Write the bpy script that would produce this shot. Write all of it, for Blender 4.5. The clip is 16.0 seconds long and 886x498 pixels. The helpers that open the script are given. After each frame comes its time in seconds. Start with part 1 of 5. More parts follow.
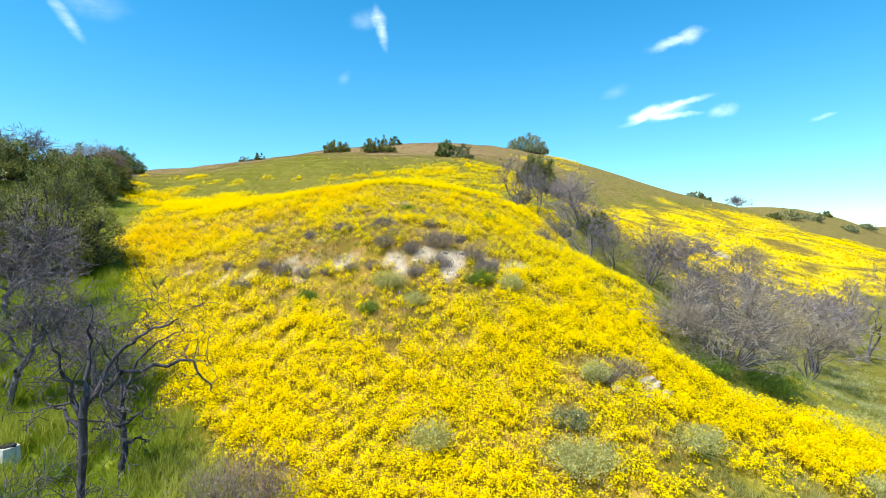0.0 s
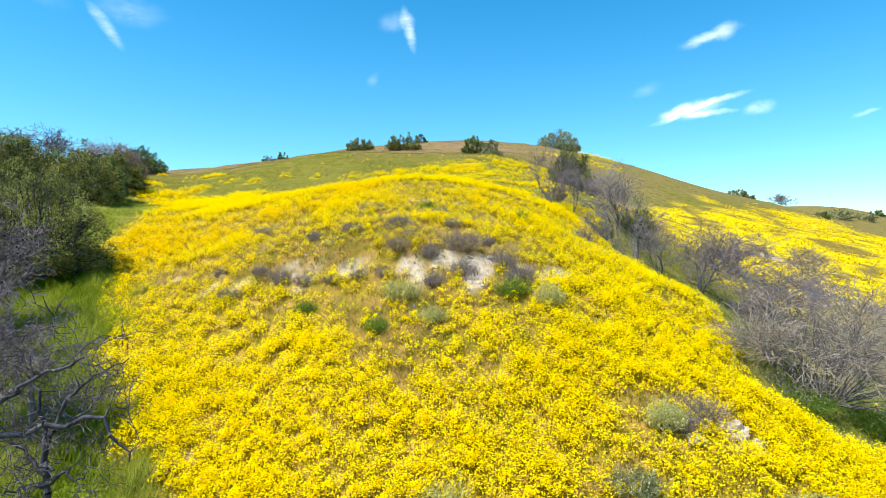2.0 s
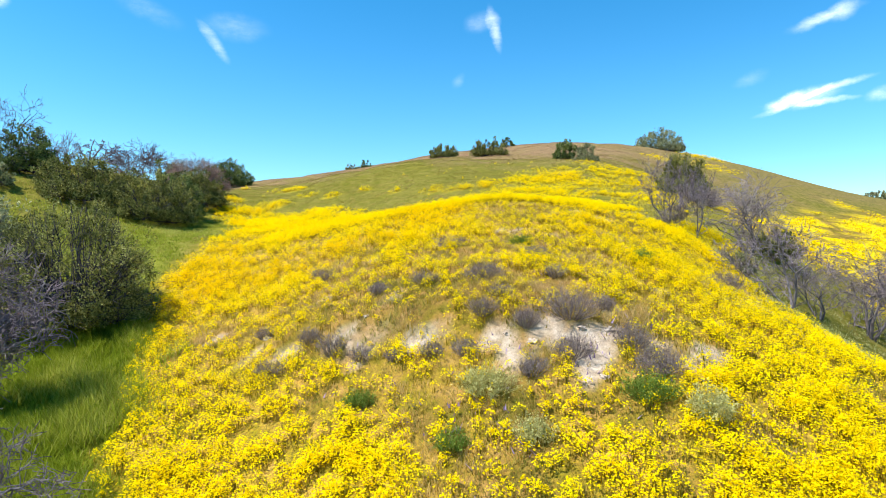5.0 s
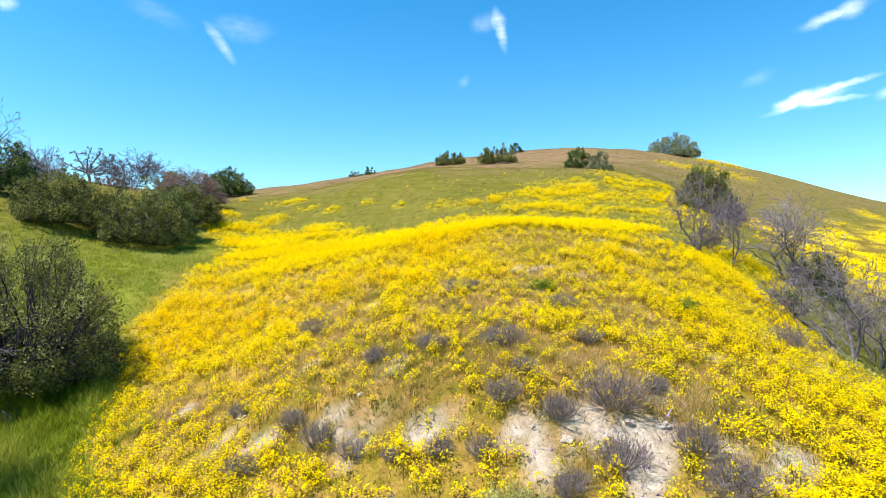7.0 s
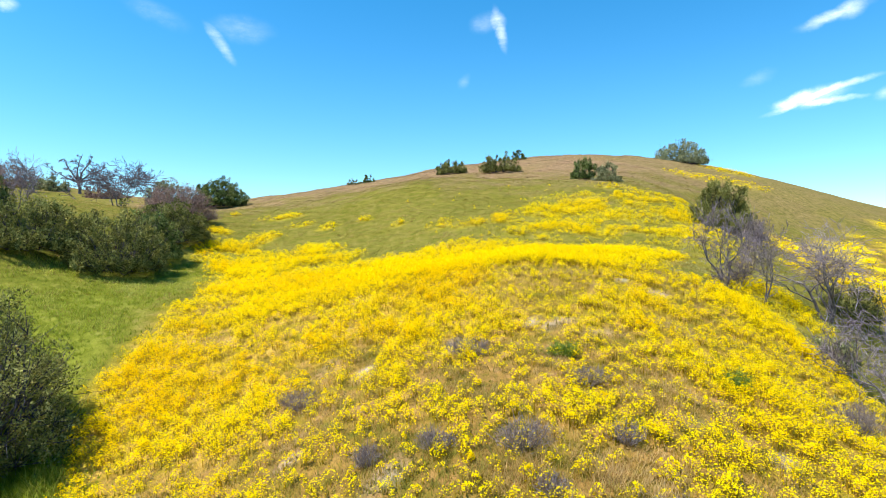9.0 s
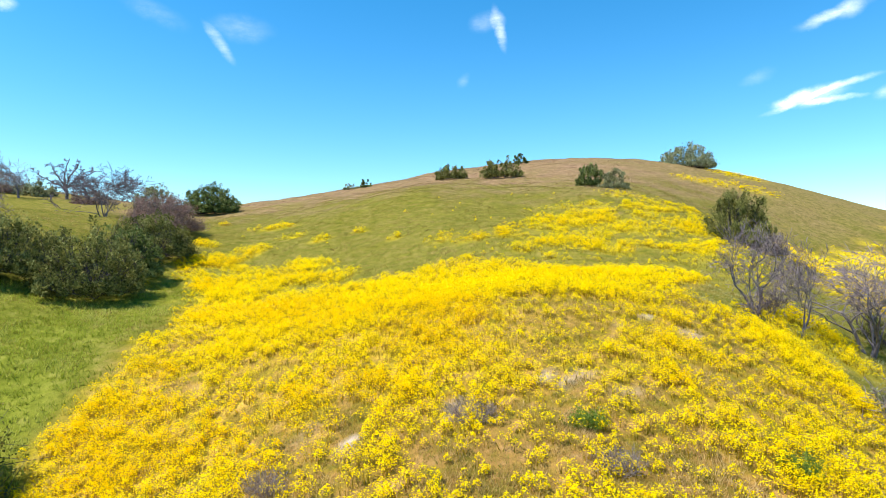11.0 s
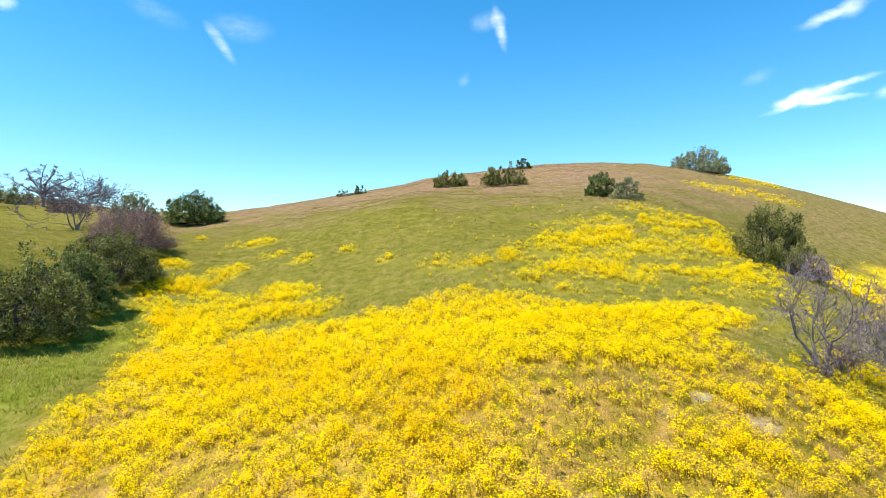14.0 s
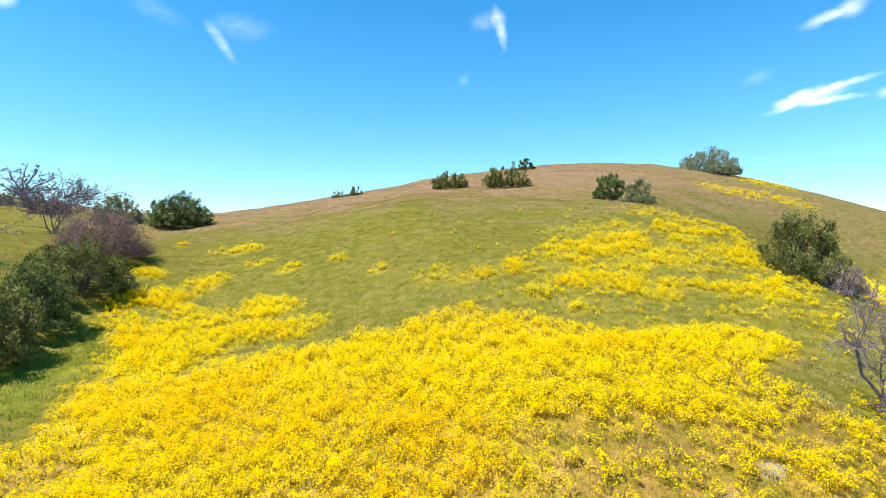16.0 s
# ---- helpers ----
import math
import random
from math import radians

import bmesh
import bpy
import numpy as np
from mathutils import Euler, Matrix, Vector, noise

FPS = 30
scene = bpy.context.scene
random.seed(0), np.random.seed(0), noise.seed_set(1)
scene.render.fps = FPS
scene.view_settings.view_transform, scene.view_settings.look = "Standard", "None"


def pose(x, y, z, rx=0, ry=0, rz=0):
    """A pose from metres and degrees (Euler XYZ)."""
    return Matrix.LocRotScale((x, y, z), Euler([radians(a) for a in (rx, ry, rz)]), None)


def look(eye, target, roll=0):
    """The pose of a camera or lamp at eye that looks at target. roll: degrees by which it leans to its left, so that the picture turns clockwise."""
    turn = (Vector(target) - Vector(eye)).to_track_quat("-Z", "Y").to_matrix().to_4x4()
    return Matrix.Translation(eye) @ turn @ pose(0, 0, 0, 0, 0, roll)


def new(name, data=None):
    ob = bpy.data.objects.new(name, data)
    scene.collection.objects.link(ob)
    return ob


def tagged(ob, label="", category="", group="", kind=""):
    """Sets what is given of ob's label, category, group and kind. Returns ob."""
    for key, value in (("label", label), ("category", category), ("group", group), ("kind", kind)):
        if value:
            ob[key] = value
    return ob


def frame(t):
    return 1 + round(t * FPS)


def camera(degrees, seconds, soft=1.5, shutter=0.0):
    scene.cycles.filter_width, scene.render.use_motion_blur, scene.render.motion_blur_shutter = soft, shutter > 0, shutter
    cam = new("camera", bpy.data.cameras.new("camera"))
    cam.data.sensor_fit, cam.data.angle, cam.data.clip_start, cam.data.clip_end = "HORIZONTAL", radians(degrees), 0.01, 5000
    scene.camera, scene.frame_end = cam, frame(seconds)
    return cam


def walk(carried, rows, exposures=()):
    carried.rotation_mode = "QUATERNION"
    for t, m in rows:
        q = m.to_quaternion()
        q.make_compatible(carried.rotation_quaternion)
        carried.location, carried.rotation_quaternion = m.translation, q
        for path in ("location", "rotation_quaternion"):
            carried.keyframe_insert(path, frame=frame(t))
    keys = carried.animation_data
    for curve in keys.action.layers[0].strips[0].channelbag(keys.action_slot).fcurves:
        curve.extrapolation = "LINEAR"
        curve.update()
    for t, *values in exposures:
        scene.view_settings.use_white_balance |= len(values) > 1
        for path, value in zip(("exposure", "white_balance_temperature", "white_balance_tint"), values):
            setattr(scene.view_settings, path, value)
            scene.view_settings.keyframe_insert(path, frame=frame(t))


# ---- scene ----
cam = camera(78.21, 16.0, soft=0.5)
# seconds, x, y, z, pitch, roll, yaw
PATH = [
    (0, -1.265, -22.691, 8.285, -0.303, -0.070, -12.390),
    (0.5, -1.056, -21.882, 8.315, -0.295, -0.081, -12.321),
    (1, -0.838, -21.069, 8.336, -0.271, -0.113, -12.237),
    (1.5, -0.613, -20.278, 8.356, -0.253, -0.122, -11.333),
    (2, -0.440, -19.477, 8.384, -0.239, -0.050, -9.470),
    (2.5, -0.275, -18.673, 8.426, -0.226, -0.012, -5.025),
    (3, -0.174, -17.873, 8.558, -0.212, 0.045, -3.026),
    (3.5, -0.109, -17.072, 8.830, -0.229, 0.106, -1.852),
    (4, -0.083, -16.360, 9.236, -0.259, 0.086, -1.220),
    (4.5, -0.067, -15.643, 9.618, -0.259, 0.087, -0.852),
    (7, -0.152, -12.257, 11.367, -0.200, 0.056, 0.047),
    (7.5, -0.176, -11.618, 11.719, -0.196, 0.000, 0.078),
    (8, -0.197, -11.000, 12.113, -0.208, -0.038, 0.090),
    (8.5, -0.234, -10.418, 12.523, -0.203, 0.006, 0.095),
    (9, -0.279, -9.830, 12.897, -0.185, 0.005, 0.054),
    (11.5, -0.274, -6.676, 14.223, -0.289, -0.038, -0.004),
    (12, -0.213, -5.988, 14.483, -0.312, -0.047, 0.003),
    (12.5, -0.138, -5.260, 14.707, -0.306, -0.041, 0.028),
    (13, -0.078, -4.511, 14.940, -0.282, -0.084, 0.051),
    (13.5, -0.062, -3.762, 15.180, -0.283, -0.027, 0.051),
    (14, -0.053, -3.036, 15.422, -0.289, 0.009, 0.033),
    (14.5, -0.029, -2.295, 15.648, -0.324, 0.025, 0.052),
    (15, -0.025, -1.527, 15.826, -0.370, 0.061, 0.008),
    (15.5, -0.027, -0.764, 15.943, -0.386, 0.092, -0.011),
    (16, 0.000, 0.000, 16.000, -0.359, 0.155, 0.000),
]
walk(cam, [(t, Matrix.Translation((x, y, z)) @ Matrix.Rotation(radians(yaw), 4, 'Z') @ Matrix.Rotation(radians(90 + pitch), 4, 'X') @ Matrix.Rotation(radians(roll), 4, 'Z')) for t, x, y, z, pitch, roll, yaw in PATH],
     ((0, 0.96, 6500, -1.0), (2.5, 0.96, 6500, 0.0), (3.5, 0.96, 6500, 4.0), (4.5, 0.96, 6500, 7.0), (8.0, 0.96, 6500, 7.5), (12.0, 0.96, 6500, 9.5), (16, 0.96, 6500, 10.0)))
# ---- end path

# ---------------------------------------------------------------- world and sun
SUN_AZ, SUN_EL = -112.0, 60.0          # degrees from +y towards +x, and above the horizon
world = bpy.data.worlds.new("sky")
scene.world = world
world.use_nodes = True
wn, wl = world.node_tree.nodes, world.node_tree.links
wn.clear()


def wnode(kind, **values):
    n = wn.new(kind)
    for key, value in values.items():
        n.inputs[int(key[1:])].default_value = value
    return n


def wmath(op, a, b=None, clamp=False):
    n = wn.new("ShaderNodeMath")
    n.operation, n.use_clamp = op, clamp
    for slot, v in enumerate((a, b)):
        if v is None:
            continue
        if isinstance(v, (int, float)):
            n.inputs[slot].default_value = v
        else:
            wl.new(v, n.inputs[slot])
    return n.outputs[0]


sky = wn.new("ShaderNodeTexSky")
sky.sky_type, sky.sun_disc = "NISHITA", False
sky.sun_elevation, sky.sun_rotation = radians(SUN_EL), radians(SUN_AZ)
sky.air_density, sky.dust_density, sky.ozone_density, sky.altitude = 1.0, 0.0, 2.4, 600
hue = wnode("ShaderNodeHueSaturation", _0=0.4910, _1=1.38, _2=1.12)
wl.new(sky.outputs[0], hue.inputs["Color"])
coord = wn.new("ShaderNodeTexCoord")
way = coord.outputs["Generated"]
# blue tint multiplied into the sky colour, dimming the white glow towards the horizon
height = wn.new("ShaderNodeSeparateXYZ")
wl.new(way, height.inputs[0])
horizon_tint = wn.new("ShaderNodeMix")
horizon_tint.data_type, horizon_tint.blend_type = "RGBA", "MULTIPLY"
wl.new(wmath("POWER", wmath("SUBTRACT", 1.0, wmath("MULTIPLY", height.outputs[2], 3.4, clamp=True)), 1.6), horizon_tint.inputs["Factor"])
wl.new(hue.outputs[0], horizon_tint.inputs["A"])
horizon_tint.inputs["B"].default_value = (0.66, 0.82, 0.88, 1)
wisp = wn.new("ShaderNodeTexNoise")
wisp.inputs["Scale"].default_value, wisp.inputs["Detail"].default_value, wisp.inputs["Roughness"].default_value = 17.0, 6.0, 0.60
wl.new(way, wisp.inputs["Vector"])
bend = wn.new("ShaderNodeVectorMath")
bend.operation = "SUBTRACT"
bend.inputs[1].default_value = (0.5, 0.5, 0.5)
wl.new(wisp.outputs["Color"], bend.inputs[0])
shift = wn.new("ShaderNodeVectorMath")
shift.operation = "SCALE"
shift.inputs["Scale"].default_value = 0.022
wl.new(bend.outputs[0], shift.inputs[0])
warped = wn.new("ShaderNodeVectorMath")
warped.operation = "ADD"
wl.new(way, warped.inputs[0])
wl.new(shift.outputs[0], warped.inputs[1])


def heading(az, el):
    a, e = radians(az), radians(el)
    return Vector((math.sin(a) * math.cos(e), math.cos(a) * math.cos(e), math.sin(e)))


def cirrus(a, b, width, strength):
    """One stroke of cirrus between two headings: an elongated soft ellipse, torn by the noise."""
    p, q = heading(*a), heading(*b)
    mid = ((p + q) / 2).normalized()
    along = (q - p).normalized()
    across = mid.cross(along).normalized()
    half = (q - p).length / 2 * 1.15
    terms = []
    for axis, reach in ((along, half), (across, radians(width * 1.2))):
        dot = wn.new("ShaderNodeVectorMath")
        dot.operation = "DOT_PRODUCT"
        wl.new(warped.outputs[0], dot.inputs[0])
        dot.inputs[1].default_value = axis
        u = wmath("DIVIDE", wmath("SUBTRACT", dot.outputs["Value"], mid.dot(axis)), reach)
        terms.append(wmath("MULTIPLY", u, u))
    front = wn.new("ShaderNodeVectorMath")
    front.operation = "DOT_PRODUCT"
    wl.new(way, front.inputs[0])
    front.inputs[1].default_value = mid
    near = wmath("GREATER_THAN", front.outputs["Value"], 0.8)
    body = wmath("SUBTRACT", 1.0, wmath("ADD", *terms), clamp=True)
    soft_edge = wmath("POWER", body, 2.1)
    return wmath("MULTIPLY", wmath("MULTIPLY", soft_edge, near), strength * 0.95)


cover = None
for stroke in (
    ((30.3, 11.7), (39.0, 14.1), 0.42, 0.90), ((30.8, 12.5), (38.2, 12.25), 0.30, 0.60), ((30.9, 12.3), (35.0, 13.3), 0.62, 0.85), ((32.0, 12.5), (37.0, 13.2), 0.8, 0.45),
    ((38.4, 12.0), (41.0, 12.7), 0.70, 0.30), ((5.4, 23.9), (6.5, 19.4), 0.55, 0.50), ((5.3, 23.4), (6.0, 21.6), 0.85, 0.42), ((2.8, 22.0), (6.2, 22.9), 1.0, 0.13),
    ((32.6, 18.5), (38.4, 19.6), 0.55, 0.42), ((35.4, 19.0), (38.2, 19.6), 0.75, 0.42), ((-23.7, 20.9), (-20.7, 17.2), 0.55, 0.28), ((-23.6, 20.4), (-17.0, 20.6), 1.2, 0.12), ((-21.0, 21.4), (-18.0, 19.8), 1.1, 0.10),
    ((-30.6, 21.3), (-24.8, 20.1), 1.0, 0.10), ((-39.6, 19.1), (-37.8, 19.1), 0.6, 0.40), ((46.2, 10.8), (48.2, 11.2), 0.25, 0.30), ((1.5, 16.2), (2.8, 17.5), 0.6, 0.09), ((28.6, 14.5), (31.5, 15.6), 0.6, 0.07),
):
    one = cirrus(*stroke)
    cover = one if cover is None else wmath("MAXIMUM", cover, one)
fibre = wn.new("ShaderNodeTexNoise")
fibre.inputs["Scale"].default_value, fibre.inputs["Detail"].default_value, fibre.inputs["Roughness"].default_value = 1.0, 8.0, 0.68
combed = wn.new("ShaderNodeMapping")
combed.inputs["Rotation"].default_value = (0.35, 0.25, 0.6)
combed.inputs["Scale"].default_value = (24, 60, 80)
wl.new(way, combed.inputs["Vector"])
wl.new(combed.outputs[0], fibre.inputs["Vector"])
cover = wmath("MULTIPLY", cover, wmath("ADD", wmath("MULTIPLY", fibre.outputs[0], 2.4), -0.30))
torn = wmath("MULTIPLY", cover, wmath("ADD", wmath("MULTIPLY", wisp.outputs[0], 2.2), -0.35), clamp=True)
mixed = wn.new("ShaderNodeMix")
mixed.data_type = "RGBA"
wl.new(torn, mixed.inputs["Factor"])
wl.new(horizon_tint.outputs["Result"], mixed.inputs["A"])
mixed.inputs["B"].default_value = (9.0, 9.4, 9.8, 1)
daylight = wn.new("ShaderNodeBackground")
daylight.inputs["Strength"].default_value = 0.112
wl.new(mixed.outputs["Result"], daylight.inputs["Color"])
out = wn.new("ShaderNodeOutputWorld")
wl.new(daylight.outputs[0], out.inputs["Surface"])

sun = new("sun", bpy.data.lights.new("sun", "SUN"))
sun.data.energy, sun.data.angle, sun.data.color = 4.3, radians(0.55), (1.0, 0.975, 0.90)
sun.matrix_world = look((0, 0, 0), -heading(SUN_AZ, SUN_EL))
sun.location = heading(SUN_AZ, SUN_EL) * 200


# ---------------------------------------------------------------- land: height and cover, as functions of the plan
def lattice(ix, iy, seed):
    n = (ix.astype(np.int64) * 374761393 + iy.astype(np.int64) * 668265263 + seed * 144269504) & 0xFFFFFFFF
    n = ((n ^ (n >> 13)) * 1274126177) & 0xFFFFFFFF
    return ((n ^ (n >> 16)) & 0xFFFF) / 65535.0


def value_noise(x, y, seed=0):
    ix, iy = np.floor(x), np.floor(y)
    u, v = x - ix, y - iy
    u, v = u * u * (3 - 2 * u), v * v * (3 - 2 * v)
    a, b = lattice(ix, iy, seed), lattice(ix + 1, iy, seed)
    c, d = lattice(ix, iy + 1, seed), lattice(ix + 1, iy + 1, seed)
    return (a * (1 - u) + b * u) * (1 - v) + (c * (1 - u) + d * u) * v


def fbm(x, y, seed=0, octaves=4):
    total, gain, norm = 0.0, 1.0, 0.0
    for k in range(octaves):
        total = total + gain * value_noise(x * 2**k, y * 2**k, seed + 17 * k)
        norm, gain = norm + gain, gain * 0.5
    return total / norm


# swells of the spur and its gullies: heights of soft mounds 9 m apart
SPUR = [
    [-0.56, -0.51, 0.10, -0.07, 0.03, -0.16, -0.12, 0.12],
    [-1.37, 0.29, -0.50, -2.01, -0.38, -1.23, -0.11, 0.41],
    [-1.11, 0.38, -1.57, 1.23, 3.07, -0.48, 0.56, 0.74],
    [-0.33, -0.50, -1.02, 1.17, 0.20, -1.15, -1.30, -0.01],
    [1.32, -0.31, 0.97, 0.86, 2.24, 1.63, -1.53, -0.55],
    [1.90, -2.24, -0.38, -0.24, -0.62, 1.32, 1.79, 0.94],
    [1.98, -1.78, 0.49, 0.70, 0.00, 1.15, -0.78, 0.20],
    [0.80, -0.77, 1.09, 0.37, 0.62, 2.21, -0.94, -0.11],
    [-0.84, 0.09, 0.16, 0.98, -0.59, 0.28, 1.11, -1.06],
]
# broad hills: heights of soft mounds 40 m apart
HILLS = [
    [-0.39, 1.78, -1.90, -3.17, -2.96, -4.26, -2.24, -0.31],
    [-0.91, 2.61, -5.16, 3.44, 3.77, -4.43, -5.55, -0.97],
    [5.30, 10.36, 3.62, 1.21, -11.97, 8.84, 0.45, -0.89],
    [0.93, -4.42, 0.25, 6.89, 0.07, 2.99, -9.28, -6.64],
    [16.67, 14.56, 1.39, 13.46, 12.67, -4.63, 9.65, -7.89],
    [0.25, -6.71, 6.97, 2.24, -3.12, 9.74, 14.02, 5.08],
    [8.12, -17.45, 11.29, 1.01, 10.13, -7.94, -20.31, 11.29],
    [25.10, 0.89, 7.81, -2.85, 8.34, 18.73, 9.14, 10.80],
]
# lesser knolls and hollows on the spur: 5 m apart
KNOLLS = [
    [-0.01, 0.00, 0.13, -0.10, 0.26, 0.42, 0.15, 0.13, -0.06],
    [-0.02, 0.03, -0.08, -0.53, -0.10, -0.06, -0.79, 0.10, 0.00],
    [-0.03, 0.09, 0.03, 0.59, 0.36, 0.41, 0.03, 0.20, -0.06],
    [0.00, 0.06, -0.47, 0.11, -0.82, -0.44, -0.10, -0.02, 0.00],
    [0.02, 0.08, -0.16, 0.25, 0.10, 0.54, -0.03, -0.04, -0.01],
    [-0.01, -0.07, 0.09, -0.07, -0.28, 0.14, 0.01, 0.13, 0.01],
    [-0.04, 0.00, 0.16, -0.03, -0.36, 0.03, -0.23, -0.23, 0.06],
    [-0.05, 0.25, 0.31, 0.00, -0.02, 0.53, 0.01, -0.10, 0.05],
    [-0.05, -0.05, -0.13, -0.14, 0.41, 0.34, -0.15, 0.08, -0.01],
    [0.02, 0.07, 0.01, -0.09, -0.07, -0.20, -0.11, 0.06, -0.02],
]


def land(x, y):
    """Height of the ground."""
    x, y = np.asarray(x, float), np.asarray(y, float)
    z = np.zeros(np.broadcast(x, y).shape)
    for table, x0, y0, step, width in ((SPUR, -27, -22, 9, 8.5), (KNOLLS, -20, -10, 5, 4.5), (HILLS, -100, -70, 40, 36.0)):
        for j, row in enumerate(table):
            fy = np.exp(-((y - y0 - j * step) ** 2) / (2 * width**2))
            for i, high in enumerate(row):
                z = z + high * fy * np.exp(-((x - x0 - i * step) ** 2) / (2 * width**2))
    far = np.clip((np.hypot(x - 10, y - 30) - 160) / 200, 0, 1)
    z = z + far * (fbm(x / 170, y / 170, 5, 3) - 0.6) * 14
    z = z + 60 * np.exp(-(((x - 1500) / 420) ** 2 + ((y - 1180) / 380) ** 2))
    for cx, cy, high, reach in ((-52, 84, -1.1, 14), (-33, 81, -0.6, 9), (79, 67, 1.4, 7), (132, 108, 2.6, 22), (12.4, -2.2, 0.55, 1.8)):
        z = z + high * np.exp(-((x - cx) ** 2 + (y - cy) ** 2) / (2 * reach**2))
    # small bank where the soil has slipped
    bank = np.clip(1 - ((x + 0.4) / 5.8) ** 2, 0, 1)
    z = z + 0.24 * bank * np.tanh((y + 1.02 + 0.27 * x + 0.4 * (value_noise(x * 0.9, y * 0 + 3, 9) - 0.5)) / 0.24)
    near = 1 - np.clip((np.hypot(x, y - 15) - 60) / 60, 0, 1)
    return z + near * ((fbm(x / 3.1, y / 3.1, 2, 3) - 0.5) * 0.42 + (fbm(x / 0.7, y / 0.7, 3, 2) - 0.5) * 0.10)


def inside(poly, x, y):
    """Signed distance to a polygon in the plan, positive within it."""
    best = np.full(x.shape, 1e9)
    odd = np.zeros(x.shape, bool)
    for (ax, ay), (bx, by) in zip(poly, poly[1:] + poly[:1]):
        ex, ey = bx - ax, by - ay
        s = np.clip(((x - ax) * ex + (y - ay) * ey) / (ex * ex + ey * ey), 0, 1)
        best = np.minimum(best, np.hypot(x - ax - s * ex, y - ay - s * ey))
        cross = ((ay > y) != (by > y)) & (x < ex * (y - ay) / (by - ay + 1e-12) + ax)
        odd ^= cross
    return np.where(odd, best, -best)


def soft(d, edge):
    return np.clip(0.5 + d / (2 * edge), 0, 1)


def blob(x, y, cx, cy, rx, ry):
    return np.clip(1.6 - 1.2 * np.hypot((x - cx) / rx, (y - cy) / ry), 0, 1)


SPUR_BLOOM = [(1, -16.2), (-1.6, -13), (-2.6, -9.8), (-4.7, -7.4), (-5.7, -6.5), (-6.4, -5.2), (-7.0, -3.5), (-8.0, -1.0), (-9.2, 1.0), (-9.7, 3.0), (-10.3, 5.0), (-11.2, 7.0),
              (-11.7, 9.0), (-11.8, 11.4), (-11.6, 13.2), (-11.8, 16.6), (-13.0, 20.0), (-9.6, 19.4), (-8.4, 21.3), (-6.4, 21.6), (-4.3, 21.8), (-3.6, 23.4), (-2.0, 22.4),
              (-0.6, 23.8), (1.2, 24.0), (2.2, 22.4), (3.5, 22.6), (5.0, 20.6), (6.3, 19.6), (8.2, 20.2), (11.1, 21.9), (13.7, 21.5), (13.0, 19.5), (10.6, 17.2), (9.8, 15.0), (11.6, 14.0),
              (13.2, 11.5), (13.1, 8.7), (12.0, 5.5), (12.2, 2.5), (12.6, 0), (12.4, -2.0), (11.2, -4.2), (10.0, -6.0), (10.0, -7.2), (10.9, -8.2), (12.4, -8.4)]
ARM_BLOOM = [(8.6, -6.4), (10.6, -8.0), (12.4, -8.3), (14.4, -7.5), (15.6, -8.3), (18, -9.4), (18, -12.2), (13.2, -12.1), (10.6, -12.1), (9.2, -11.1), (7.2, -10.2), (6.2, -13.4), (4, -16.4), (1, -16.2), (3, -9)]
LOBE_BLOOM = [(-13.0, 19.2), (-15.0, 24.0), (-16.9, 27.4), (-17.9, 29.7), (-17.9, 32.4), (-16.1, 33.5), (-14.8, 36.3), (-13.6, 35.0), (-14.3, 33.0), (-14.4, 31.3), (-11.0, 28.0), (-10.6, 31.3), (-9.0, 30.5),
              (-5.7, 24.6), (-5.6, 23.2), (-7.8, 23.2), (-9.4, 21.6), (-10.4, 19.6)]
CREST_BLOOM = [(4.3, 26.2), (6.3, 30.1), (5.8, 33.2), (7.9, 34.7), (8.6, 36.2), (12.1, 36.6), (14.0, 40.6), (16.5, 40.6), (20.1, 41.6), (23.4, 42.4), (20.4, 34.5), (18.6, 28.2), (18.0, 24.6), (16.8, 21.6),
               (15.6, 24.8), (12.7, 25.2), (10.6, 24.7), (8.7, 25.2), (6.1, 26.0)]
FLANK_BLOOM = [(12.6, 12.2), (15.4, 12.0), (16.6, 14.4), (16.2, 18.0), (14.2, 18.2), (13.0, 16.4), (11.0, 16.0)]
EAST_BLOOM = [(22, 22), (27, 31), (30, 43), (37, 44), (54, 54), (70, 61), (81, 58), (112, 77), (124, 76), (102, 50), (68, 30), (57, 26), (41, 17), (33, 15), (26, 17)]
TUFTS = ((8.8, -11.4, 1.1, 0.5), (5.6, -11.6, 0.55, 0.9), (7.1, -12.2, 0.6, 0.45), (6.4, -10.9, 0.3, 0.4), (11.6, -12.2, 0.6, 0.4), (-0.3, 28.8, 1.1, 0.9), (1.5, 27.6, 1.2, 0.9), (3.8, 28.6, 0.9, 1.2), (-18.9, 34.8, 1.2, 0.9), (-15.2, 40.5, 2.0, 0.9), (-9.7, 34.4, 0.9, 0.5), (4.4, 25.0, 0.8, 0.6), (5.8, 23.0, 0.7, 0.6), (-6.7, 35.0, 0.6, 0.4),
         (33, 61.8, 4, 2.4), (38.3, 62, 4, 2.2), (41.5, 70, 4, 2.5), (-12.6, 36.8, 1.2, 0.5), (-20.5, 43.0, 0.6, 0.7), (29, 31, 4, 5), (-3.6, 31.0, 0.5, 0.4), (-11.9, 14.8, 0.9, 0.8))
